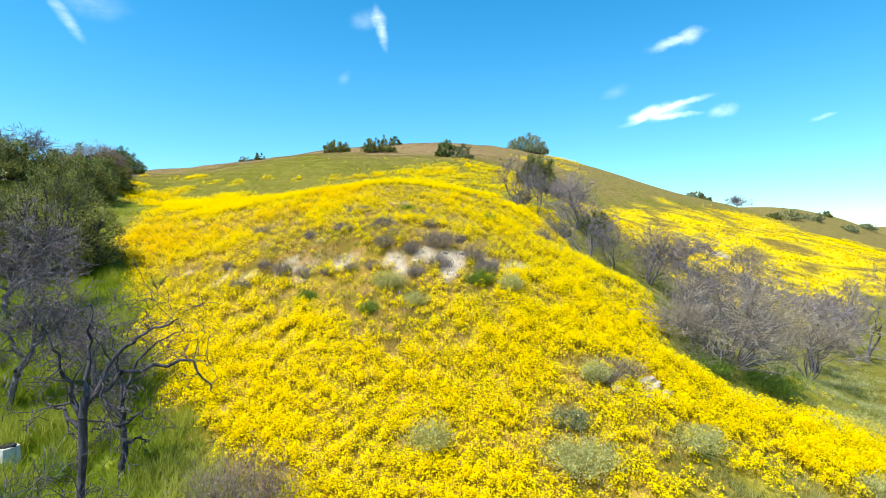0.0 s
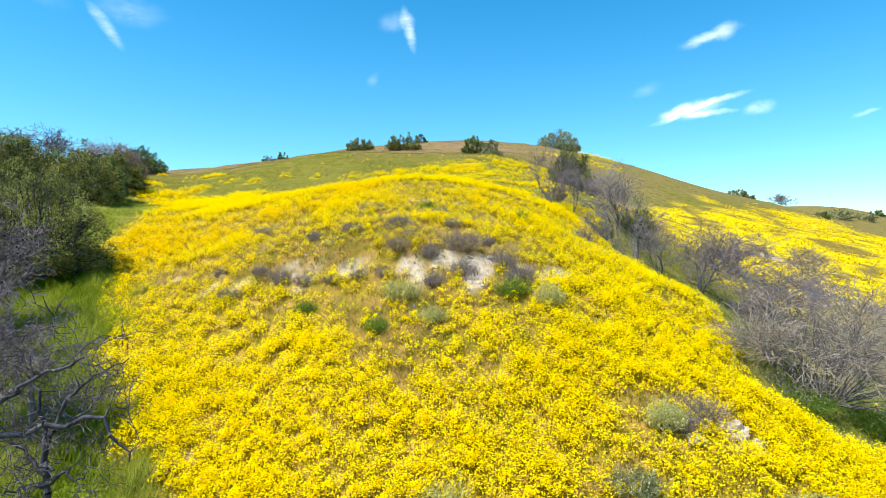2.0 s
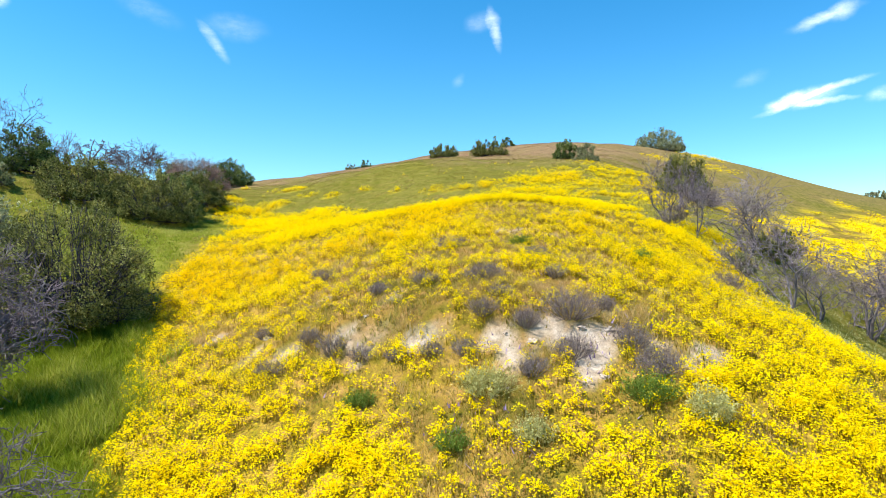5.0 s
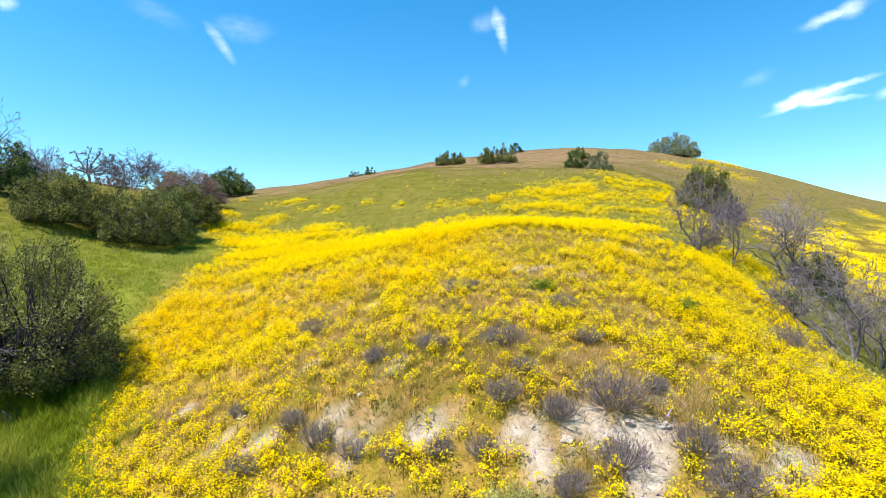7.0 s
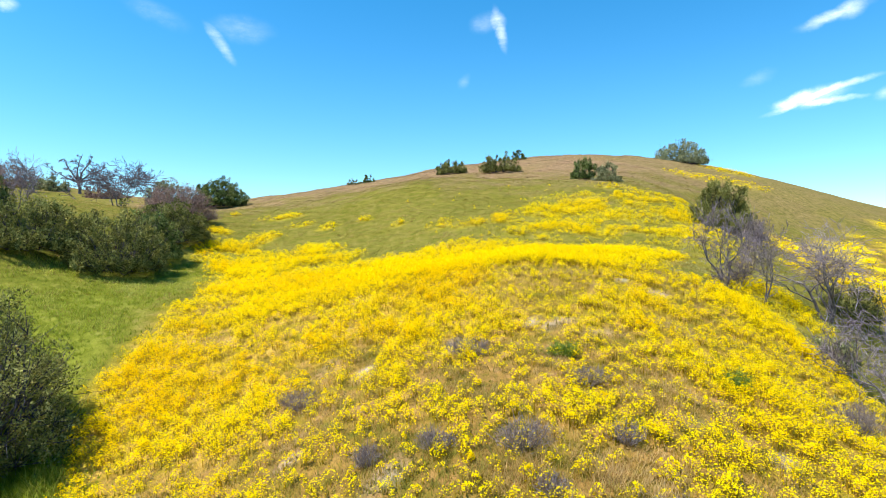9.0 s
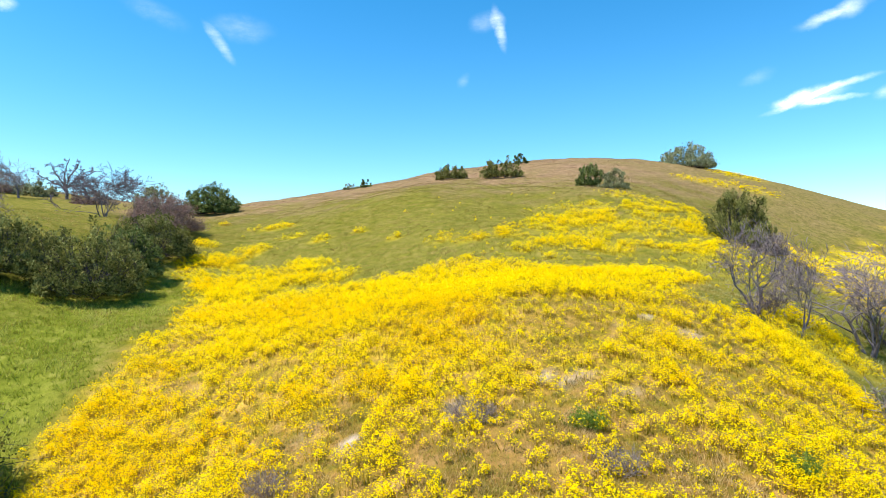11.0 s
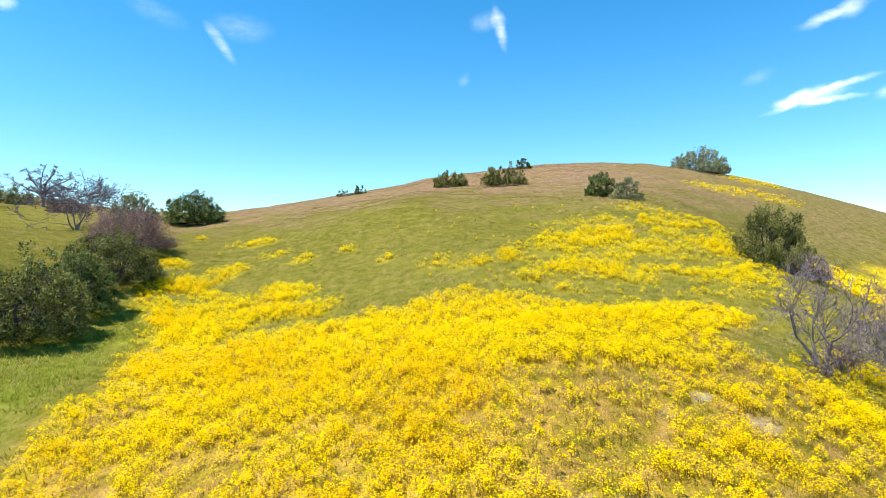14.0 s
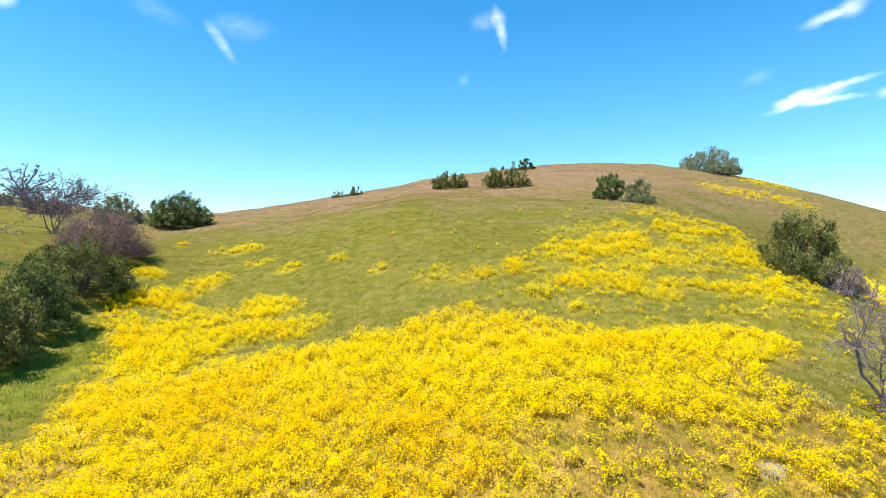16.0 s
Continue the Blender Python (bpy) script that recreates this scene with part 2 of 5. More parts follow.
SOIL = ((-5.1, 0.1, 0.35, 0.38), (-4.2, -0.3, 0.35, 0.2), (-2.6, -0.2, 0.5, 0.2), (-1.4, -0.68, 1.0, 0.17), (-0.5, -1.25, 0.5, 0.22), (-2.1, -1.1, 0.35, 0.2), (1.2, -1.7, 0.45, 0.3), (1.6, -2.4, 0.45, 0.42), (2.5, -1.75, 0.5, 0.25), (3.2, -1.9, 0.9, 0.2),
        (3.8, -2.15, 0.55, 0.26), (3.7, -2.65, 0.36, 0.34), (4.5, -1.1, 0.25, 0.2), (3.2, -3.0, 0.34, 0.5), (6.1, -2.5, 0.3, 0.3), (4.9, -2.5, 0.35, 0.2), (5.4, -3.1, 0.3, 0.3), (-6.8, 1.8, 0.3, 0.25), (7.8, -8.9, 0.5, 0.4), (43, 30.5, 4.0, 2.4))
SOIL_SPOTS = ((2.5, -0.5, 0.4, 0.2), (-1.3, 0.6, 0.4, 0.35), (2.5, 0.8, 0.7, 0.45), (4.5, 6.2, 0.9, 0.3), (3.4, 0.4, 0.5, 0.3), (-3.5, 1.8, 0.3, 0.25), (5.2, 1.6, 0.4, 0.3), (6.5, 0.9, 0.3, 0.4), (9.4, 4.9, 0.6, 0.5), (3.6, 6.6, 1.2, 0.25), (5.7, 6.8, 0.9, 0.35),
              (-0.1, 5.8, 0.5, 0.4), (-2.6, 5.0, 0.9, 0.4), (6.6, 6.9, 0.5, 0.4), (-3.4, 5.7, 0.6, 0.35), (6.5, 10.7, 0.8, 0.5), (4.9, 9.6, 0.6, 0.4), (7.5, 10.6, 0.3, 1.2), (-4.3, -7.0, 0.35, 0.25))
# stretches with few flowers, from the foot of the spur up, and drifts where they stand thick
THIN_LOW = ((1.9, -5.0, 1.7, 1.3, 0.92), (1.4, -3.9, 1.3, 0.8, 0.92), (3.0, -4.5, 0.8, 0.9, 0.85), (0.4, -5.9, 0.8, 0.9, 0.80), (2.4, -6.5, 0.9, 0.5, 0.75), (4.0, -5.8, 0.7, 0.5, 0.65), (0.2, -3.6, 0.8, 0.5, 0.65), (6.2, -8.8, 1.1, 0.7, 0.9),
            (6.0, -4.9, 0.5, 0.5, 0.8), (2.7, -2.0, 1.7, 0.9, 0.5), (4.4, -11.3, 0.9, 1.5, 0.9), (7.0, -11.3, 1.0, 0.8, 0.8), (7.4, -10.7, 0.9, 0.5, 0.8))
THIN_MID = ((-3.4, 1.6, 1.7, 1.1, 0.75), (1.2, 4.4, 1.8, 1.2, 0.62), (3.0, 3.4, 1.2, 0.7, 0.45), (1.1, 0.4, 1.4, 0.8, 0.68), (-2.6, 5.3, 1.4, 1.0, 0.85), (2.6, 0.1, 0.9, 0.5, 0.7), (-3.9, 4.0, 0.9, 0.7, 0.75), (-6.5, 1.2, 1.2, 0.7, 0.75),
            (-1.6, 0.0, 1.0, 0.4, 0.7), (5.2, -1.2, 0.9, 0.6, 0.6), (10.4, 5.0, 1.0, 2.6, 0.75), (-1.0, 0.9, 0.9, 0.7, 0.7), (-4.2, -0.4, 1.7, 0.5, 0.6))
THIN_HIGH = ((-3.2, 6.0, 1.6, 0.8, 0.75), (-0.1, 5.7, 0.9, 0.6, 0.8), (0.6, 5.0, 1.3, 0.9, 0.7), (3.3, 6.4, 1.6, 0.4, 0.45), (2.3, 10.5, 2.5, 0.6, 0.35), (5.5, 6.8, 1.7, 0.5, 0.5), (2.0, 4.6, 1.0, 0.8, 0.45), (-7.8, 9.9, 1.4, 0.8, 0.6),
             (8.4, 10.2, 1.2, 2.6, 0.55), (-5.4, 7.4, 0.8, 0.6, 0.7), (8.6, 13.6, 1.4, 2.0, 0.6), (5.6, 9.8, 1.6, 0.7, 0.45), (11.4, 16.2, 1.4, 2.4, 0.75), (-9.9, 13.4, 1.2, 0.9, 0.5))
RICH = ((-10.2, 9.0, 1.6, 1.5), (-6.8, 5.2, 2.0, 0.7), (-4.2, 5.2, 0.9, 0.4), (-7.0, 11.3, 2.6, 1.0), (-1.0, 3.7, 1.0, 0.5), (0.8, 7.3, 1.2, 0.5), (-9.0, 4.7, 1.2, 1.1), (11.3, 9.3, 1.7, 2.2), (4.4, 0.8, 1.2, 0.5), (7.8, -0.2, 1.8, 1.1), (-8.2, 1.0, 1.0, 1.1),
        (5.9, 0.4, 0.9, 0.4), (-3.3, 9.4, 1.5, 0.9), (-1.8, 4.2, 0.9, 0.4), (-5.4, 8.3, 1.0, 0.5), (4.4, 7.6, 1.0, 0.4), (3.9, 4.3, 0.7, 0.4), (5.6, 4.8, 0.9, 0.4), (1.2, 8.3, 0.9, 0.5))
RICH_ENDS = ((3.0, 18.0, 7.0, 3.2), (-6.5, 17.4, 4.5, 3.2), (-5.0, -3.0, 2.0, 2.0), (7.8, -2.8, 2.0, 3.0), (11.2, -9.4, 2.4, 1.2), (14.0, -9.6, 2.4, 1.2), (0.0, -11.5, 4.0, 2.0), (2.6, -9.0, 2.2, 1.0), (-2.6, -6.2, 1.8, 2.0), (6.4, -6.4, 1.6, 1.6), (-15.2, 28.0, 2.0, 5.0))


def cover_of(x, y):
    """Shares of the ground: bloom, soil, lush grass, dry grass, each 0 to 1."""
    wob = (fbm(x / 2.6, y / 2.6, 21, 4) - 0.5)
    fine = (fbm(x / 0.8, y / 0.8, 31, 3) - 0.5)
    patch = fbm(x / 2.2 + 0.25 * y, y / 1.15, 41, 4)
    body = np.maximum(inside(SPUR_BLOOM, x, y), inside(ARM_BLOOM, x, y)) + wob * 1.3 + fine * 0.8
    bloom = soft(body, 0.5)
    bloom = np.maximum(bloom, soft(inside(LOBE_BLOOM, x, y) + wob * 2.4 + fine * 1.2, 0.5) * np.clip((patch - 0.26) * 6, 0.12, 1))
    bloom = np.maximum(bloom, 0.8 * soft(inside(FLANK_BLOOM, x, y) + wob * 3.0 + fine, 0.6) * np.clip((patch - 0.34) * 6, 0.1, 1))
    bloom = np.maximum(bloom, soft(inside(CREST_BLOOM, x, y) + wob * 4.5 + fine * 2.5, 1.3) * np.clip((patch - 0.28) * 6, 0.05, 1) * np.clip((fbm(x / 2.6 + 0.2 * y, y / 0.9, 47, 3) - 0.31) * 6, 0.10, 1))
    east = soft(inside(EAST_BLOOM, x, y) + wob * 9, 2.0) * np.clip((fbm(x / 2.4 + 0.1 * y, y / 1.8, 51, 4) - 0.40) * 7, 0.05, 1)
    bloom = np.maximum(bloom, east)
    upper = np.clip((y - 24.5 - 0.05 * np.abs(x)) / 3, 0, 1) * (x < 26) * np.clip((x + 8) / 3, 0.15, 1)
    tuft = fbm(x / 1.5 + 7, y / 1.0, 43, 3)
    bloom = bloom * (1 - upper * (1 - np.clip((tuft - 0.36 + 0.09 * (x > 6)) * 4.5, 0.08, 1)))
    for cx, cy, rx, ry in TUFTS:
        bloom = np.maximum(bloom, blob(x, y, cx, cy, rx, ry) * np.clip((patch + fine - 0.22) * 5, 0.2, 1))
    bloom = np.maximum(bloom, 0.03 * ((y > 20) & (y < 44) & (x > -19) & (x < 30)) * np.clip((tuft - 0.5) * 8, 0, 1))
    bloom = np.maximum(bloom, 0.34 * blob(x, y, 11.5, 28, 9.0, 9.0) * np.clip((patch - 0.32) * 4, 0.1, 1))
    gully = np.maximum(blob(x, y, 9.5, -12.2, 6.0, 1.6), 0.45 * blob(x, y, 16.5, -6.0, 4.5, 3.0))
    bloom = np.maximum(bloom, 0.72 * gully * np.clip((patch - 0.36) * 5, 0.06, 1))
    # thin, brownish stretches inside the bloom
    thin = np.clip((0.50 - patch) * 6, 0, 1) * np.clip((17 - y) / 5, 0.12, 1) * np.clip((y + 7) / 6, 0.35, 1)
    ragged = np.clip(0.75 + 3.0 * fine + 1.2 * wob, 0, 1)
    bald, rich = np.zeros(x.shape), np.zeros(x.shape)
    for cx, cy, rx, ry, much in THIN_LOW + THIN_MID + THIN_HIGH:
        bald = np.maximum(bald, much * blob(x, y, cx, cy, rx * 1.25, ry * 1.25))
    for cx, cy, rx, ry in RICH + RICH_ENDS:
        rich = np.maximum(rich, blob(x, y, cx, cy, rx * 1.2, ry * 1.2))
    bald = bald * ragged
    bloom = bloom * (1 - 0.52 * thin * np.clip(1 - np.hypot(x - 1, y - 3) / 60, 0, 1)) * (1 - 0.9 * bald)
    bloom = np.maximum(bloom, rich * np.clip(1 - 1.4 * bald, 0, 1) * soft(body, 0.5))
    soil = np.zeros(x.shape)
    for cx, cy, rx, ry in SOIL:
        soil = np.maximum(soil, blob(x, y, cx, cy, rx * 0.95, ry * 1.05 + 0.04))
    for cx, cy, rx, ry in SOIL_SPOTS:
        soil = np.maximum(soil, 0.42 * blob(x, y, cx, cy, rx, ry))
    soil = np.clip(soil * 1.8 + fine * 3.2 + wob * 0.6 - 0.62, 0, 1) * (soil > 0)
    bloom = bloom * (1 - 0.78 * soil) * (1 - 0.5 * blob(x, y, -1.7, -0.85, 1.7, 0.5)) * (1 - 0.30 * blob(x, y, 3.0, -2.0, 2.4, 1.1))
    left = np.clip((-x - 3.2 - 0.42 * np.clip(y + 8, 0, 22)) / 2.5, 0, 1) * np.clip((34 - y + 0.15 * x) / 14, 0, 1)
    lush = left * np.clip(1.2 - np.clip(y + 1, 0, 40) / 11, 0.52, 1) * np.clip(1.15 - np.clip(-x - 18, 0, 60) / 14 - np.clip(np.hypot(x + 18, y - 15) - 8, 0, 60) / 60, 0.25, 1)
    lush = lush * np.clip((y + 26 + 8 * wob) / 8, 0.1, 1) * np.clip((x + 27 + 10 * wob) / 10, 0.3, 1)
    east_gully = np.clip(1 - np.abs(x - 13 - 0.35 * y) / 6.0, 0, 1) * np.clip((10 - y) / 12, 0, 1)
    lush = np.maximum(lush, 0.25 * east_gully)
    dry = np.clip((land_rough(x, y) - 17.6) / 5.0 + wob * 1.3, 0, 1)
    dry = np.maximum(dry * np.clip(1.10 - np.clip(x - 14, 0, 60) / 45, 0.45, 1), np.clip((x - 60) / 40, 0, 0.25))
    dry = np.maximum(dry, 0.6 * blob(x, y, 11.5, -11.5, 5, 3) * np.clip(0.5 + 2 * wob, 0, 1))
    spur = np.maximum(soft(body, 0.9), 0.8 * soft(inside(EAST_BLOOM, x, y) + wob * 9, 3.0))
    return bloom, soil, lush * (1 - dry), dry, spur


def land_rough(x, y):
    """A plain slope that stands for the height in the cover of the hill."""
    return 16.0 + 0.235 * (y - 33) + 0.02 * x - 0.0016 * np.clip(np.abs(x - 12) - 12, 0, 60) ** 2


# ---------------------------------------------------------------- materials
def material(name, rough=0.85, spec=0.2):
    m = bpy.data.materials.new(name)
    m.use_nodes = True
    n, l = m.node_tree.nodes, m.node_tree.links
    b = n["Principled BSDF"]
    b.inputs["Roughness"].default_value = rough
    b.inputs["Specular IOR Level"].default_value = spec
    return m, n, l, b


def ramp(n, stops):
    r = n.new("ShaderNodeValToRGB")
    e = r.color_ramp.elements
    while len(e) < len(stops):
        e.new(0.5)
    for k, (at, colour) in enumerate(stops):
        e[k].position, e[k].color = at, (*colour, 1)
    return r


def attribute(n, name):
    a = n.new("ShaderNodeAttribute")
    a.attribute_name = name
    return a.outputs["Fac"]


def noise_node(n, l, scale, detail=4.0, rough=0.55, stretch=None):
    c = n.new("ShaderNodeTexCoord")
    t = n.new("ShaderNodeTexNoise")
    t.inputs["Scale"].default_value, t.inputs["Detail"].default_value, t.inputs["Roughness"].default_value = scale, detail, rough
    if stretch:
        mp = n.new("ShaderNodeMapping")
        mp.inputs["Scale"].default_value = stretch
        l.new(c.outputs["Object"], mp.inputs["Vector"])
        l.new(mp.outputs[0], t.inputs["Vector"])
    else:
        l.new(c.outputs["Object"], t.inputs["Vector"])
    return t


def mix(n, l, fac, a, b):
    m = n.new("ShaderNodeMix")
    m.data_type = "RGBA"
    for slot, v in (("Factor", fac), ("A", a), ("B", b)):
        if isinstance(v, (int, float)):
            m.inputs[slot].default_value = v
        elif isinstance(v, tuple):
            m.inputs[slot].default_value = (*v, 1)
        else:
            l.new(v, m.inputs[slot])
    return m.outputs["Result"]


def calc(n, l, op, a, b, clamp=False):
    m = n.new("ShaderNodeMath")
    m.operation, m.use_clamp = op, clamp
    for slot, v in enumerate((a, b)):
        if isinstance(v, (int, float)):
            m.inputs[slot].default_value = v
        else:
            l.new(v, m.inputs[slot])
    return m.outputs[0]


def ground_material():
    m, n, l, b = material("hillside", 0.98, 0.02)
    big, mid, fine = noise_node(n, l, 0.22, 5), noise_node(n, l, 1.6, 5, 0.65), noise_node(n, l, 14.0, 4, 0.7)
    olive = ramp(n, ((0.30, (0.096, 0.100, 0.012)), (0.52, (0.158, 0.139, 0.025)), (0.72, (0.222, 0.170, 0.050))))
    l.new(mid.outputs[0], olive.inputs[0])
    lush = ramp(n, ((0.28, (0.095, 0.130, 0.010)), (0.55, (0.175, 0.212, 0.018)), (0.75, (0.260, 0.275, 0.050))))
    l.new(mid.outputs[0], lush.inputs[0])
    dry = ramp(n, ((0.30, (0.160, 0.110, 0.056)), (0.5, (0.240, 0.145, 0.086)), (0.72, (0.315, 0.210, 0.124))))
    l.new(mid.outputs[0], dry.inputs[0])
    clod = noise_node(n, l, 5.0, 8, 0.75)
    soil = ramp(n, ((0.30, (0.21, 0.155, 0.108)), (0.48, (0.38, 0.295, 0.222)), (0.68, (0.56, 0.460, 0.370))))
    l.new(clod.outputs[0], soil.inputs[0])
    under = ramp(n, ((0.30, (0.085, 0.082, 0.014)), (0.44, (0.150, 0.100, 0.022)), (0.58, (0.225, 0.125, 0.042)), (0.74, (0.310, 0.185, 0.088))))
    l.new(mid.outputs[0], under.inputs[0])
    c = mix(n, l, attribute(n, "lush"), olive.outputs[0], lush.outputs[0])
    c = mix(n, l, calc(n, l, "MULTIPLY", attribute(n, "dry"), calc(n, l, "ADD", big.outputs[0], 0.35), True), c, dry.outputs[0])
    c = mix(n, l, calc(n, l, "MULTIPLY", attribute(n, "spur"), 1.0, True), c, under.outputs[0])
    spots = calc(n, l, "MULTIPLY", calc(n, l, "SUBTRACT", fine.outputs[0], 0.36), 6.0, True)
    c = mix(n, l, calc(n, l, "MULTIPLY", attribute(n, "petals"), spots), c, (0.84, 0.62, 0.003))
    c = mix(n, l, attribute(n, "soil"), c, soil.outputs[0])
    turf = noise_node(n, l, 4.2, 7, 0.78, (1.0, 0.45, 1.0))
    tufted = ramp(n, ((0.34, (0.70, 0.72, 0.68)), (0.50, (0.99, 0.99, 0.97)), (0.66, (1.24, 1.19, 1.12))))
    l.new(turf.outputs[0], tufted.inputs[0])
    sward = n.new("ShaderNodeMix")
    sward.data_type, sward.blend_type = "RGBA", "MULTIPLY"
    l.new(calc(n, l, "SUBTRACT", 0.9, attribute(n, "soil"), True), sward.inputs["Factor"])
    l.new(c, sward.inputs["A"])
    l.new(tufted.outputs[0], sward.inputs["B"])
    c = sward.outputs["Result"]
    grit = noise_node(n, l, 46.0, 3, 0.8)
    speck = ramp(n, ((0.30, (0.42, 0.42, 0.42)), (0.50, (1.0, 1.0, 1.0)), (0.72, (1.55, 1.50, 1.45))))
    l.new(grit.outputs[0], speck.inputs[0])
    grain = n.new("ShaderNodeMix")
    grain.data_type, grain.blend_type = "RGBA", "MULTIPLY"
    grain.inputs["Factor"].default_value = 0.85
    l.new(c, grain.inputs["A"])
    l.new(speck.outputs[0], grain.inputs["B"])
    l.new(grain.outputs["Result"], b.inputs["Base Color"])
    bump = n.new("ShaderNodeBump")
    bump.inputs["Strength"].default_value, bump.inputs["Distance"].default_value = 0.6, 0.05
    l.new(calc(n, l, "ADD", mid.outputs[0], calc(n, l, "MULTIPLY", fine.outputs[0], 0.6)), bump.inputs["Height"])
    l.new(bump.outputs[0], b.inputs["Normal"])
    return m


def plant_material(name, stops, through_light=0.3, rough=0.8, spec=0.04):
    """Leaf, petal or blade: colour by the tone of each piece, with some light let through."""
    m, n, l, b = material(name, rough, spec)
    r = ramp(n, stops)
    l.new(attribute(n, "tone"), r.inputs[0])
    l.new(r.outputs[0], b.inputs["Base Color"])
    t = n.new("ShaderNodeBsdfTranslucent")
    l.new(r.outputs[0], t.inputs["Color"])
    s = n.new("ShaderNodeMixShader")
    s.inputs[0].default_value = through_light
    l.new(b.outputs[0], s.inputs[1])
    l.new(t.outputs[0], s.inputs[2])
    l.new(s.outputs[0], n["Material Output"].inputs["Surface"])
    return m


def bark_material(name, dark, light):
    m, n, l, b = material(name, 0.95, 0.1)
    t = noise_node(n, l, 9.0, 5, 0.7, (1, 1, 0.25))
    r = ramp(n, ((0.32, dark), (0.68, light)))
    l.new(t.outputs[0], r.inputs[0])
    l.new(r.outputs[0], b.inputs["Base Color"])
    bump = n.new("ShaderNodeBump")
    bump.inputs["Strength"].default_value, bump.inputs["Distance"].default_value = 0.7, 0.02
    l.new(t.outputs[0], bump.inputs["Height"])
    l.new(bump.outputs[0], b.inputs["Normal"])
    return m


GROUND = ground_material()
PETAL = plant_material("yellow_petals", ((0.0, (0.75, 0.40, 0.002)), (0.35, (0.91, 0.618, 0.002)), (0.70, (0.95, 0.722, 0.003)), (1.0, (0.95, 0.768, 0.005))), 0.48, 0.9, 0.0)
STEM = plant_material("flower_stems", ((0.0, (0.150, 0.135, 0.012)), (0.5, (0.330, 0.220, 0.014)), (1.0, (0.480, 0.290, 0.026))), 0.5)
LUSH = plant_material("lush_grass", ((0.0, (0.115, 0.160, 0.008)), (0.5, (0.240, 0.290, 0.018)), (1.0, (0.430, 0.420, 0.085))), 0.5)
MEADOW = plant_material("meadow_grass", ((0.0, (0.150, 0.185, 0.014)), (0.5, (0.300, 0.330, 0.034)), (1.0, (0.460, 0.440, 0.105))), 0.5)
OLIVE = plant_material("hill_grass", ((0.0, (0.140, 0.136, 0.016)), (0.5, (0.268, 0.212, 0.042)), (1.0, (0.415, 0.300, 0.112))), 0.44)
DRY = plant_material("dry_grass", ((0.0, (0.180, 0.130, 0.062)), (0.5, (0.285, 0.172, 0.098)), (1.0, (0.410, 0.285, 0.165))), 0.4)
GULLY = plant_material("grey_green_grass", ((0.0, (0.190, 0.205, 0.055)), (0.5, (0.340, 0.335, 0.115)), (1.0, (0.520, 0.480, 0.250))), 0.5)
STRAW = plant_material("thin_mixed_grass", ((0.0, (0.190, 0.200, 0.032)), (0.35, (0.345, 0.285, 0.056)), (0.6, (0.490, 0.330, 0.105)), (1.0, (0.640, 0.460, 0.220))), 0.5)
LILAC = plant_material("lilac_petals", ((0.0, (0.25, 0.16, 0.34)), (1.0, (0.46, 0.34, 0.56))), 0.3)
DEEP_LEAF = plant_material("deep_green_leaves", ((0.0, (0.040, 0.060, 0.015)), (0.5, (0.140, 0.175, 0.046)), (1.0, (0.330, 0.365, 0.120))), 0.24, 0.6, 0.08)
GREY_LEAF = plant_material("grey_green_leaves", ((0.0, (0.095, 0.103, 0.050)), (0.5, (0.262, 0.268, 0.130)), (1.0, (0.500, 0.478, 0.275))), 0.24)
OLIVE_LEAF = plant_material("olive_leaves", ((0.0, (0.055, 0.060, 0.016)), (0.5, (0.190, 0.190, 0.052)), (1.0, (0.410, 0.380, 0.130))), 0.24)
RED_LEAF = plant_material("russet_leaves", ((0.0, (0.125, 0.078, 0.064)), (0.5, (0.285, 0.172, 0.140)), (1.0, (0.440, 0.290, 0.235))), 0.26)
TWIG_LEAF = plant_material("half_bare_twigs", ((0.0, (0.240, 0.180, 0.150)), (0.5, (0.400, 0.315, 0.260)), (1.0, (0.520, 0.430, 0.345))), 0.35, 0.9)
SAGE_LEAF = plant_material("sage_leaves", ((0.0, (0.350, 0.325, 0.110)), (0.5, (0.580, 0.545, 0.215)), (1.0, (0.750, 0.705, 0.360))), 0.5)
FRESH_LEAF = plant_material("fresh_leaves", ((0.0, (0.095, 0.150, 0.020)), (0.5, (0.190, 0.270, 0.042)), (1.0, (0.320, 0.390, 0.090))), 0.45)
TWIG = plant_material("grey_twigs", ((0.0, (0.065, 0.050, 0.060)), (0.3, (0.170, 0.133, 0.150)), (0.6, (0.300, 0.240, 0.268)), (1.0, (0.440, 0.370, 0.375))), 0.0, 0.9)
SCRUB = plant_material("scrub_stems", ((0.0, (0.125, 0.092, 0.098)), (0.5, (0.270, 0.212, 0.210)), (1.0, (0.450, 0.372, 0.290))), 0.2, 0.9)
BARK = bark_material("grey_bark", (0.075, 0.061, 0.064), (0.255, 0.215, 0.222))
DARK_BARK = bark_material("dark_bark", (0.016, 0.014, 0.018), (0.115, 0.100, 0.118))
PALE_WOOD = bark_material("pale_wood", (0.30, 0.27, 0.25), (0.72, 0.68, 0.63))
CHARRED = bark_material("charred_wood", (0.012, 0.011, 0.011), (0.05, 0.045, 0.045))


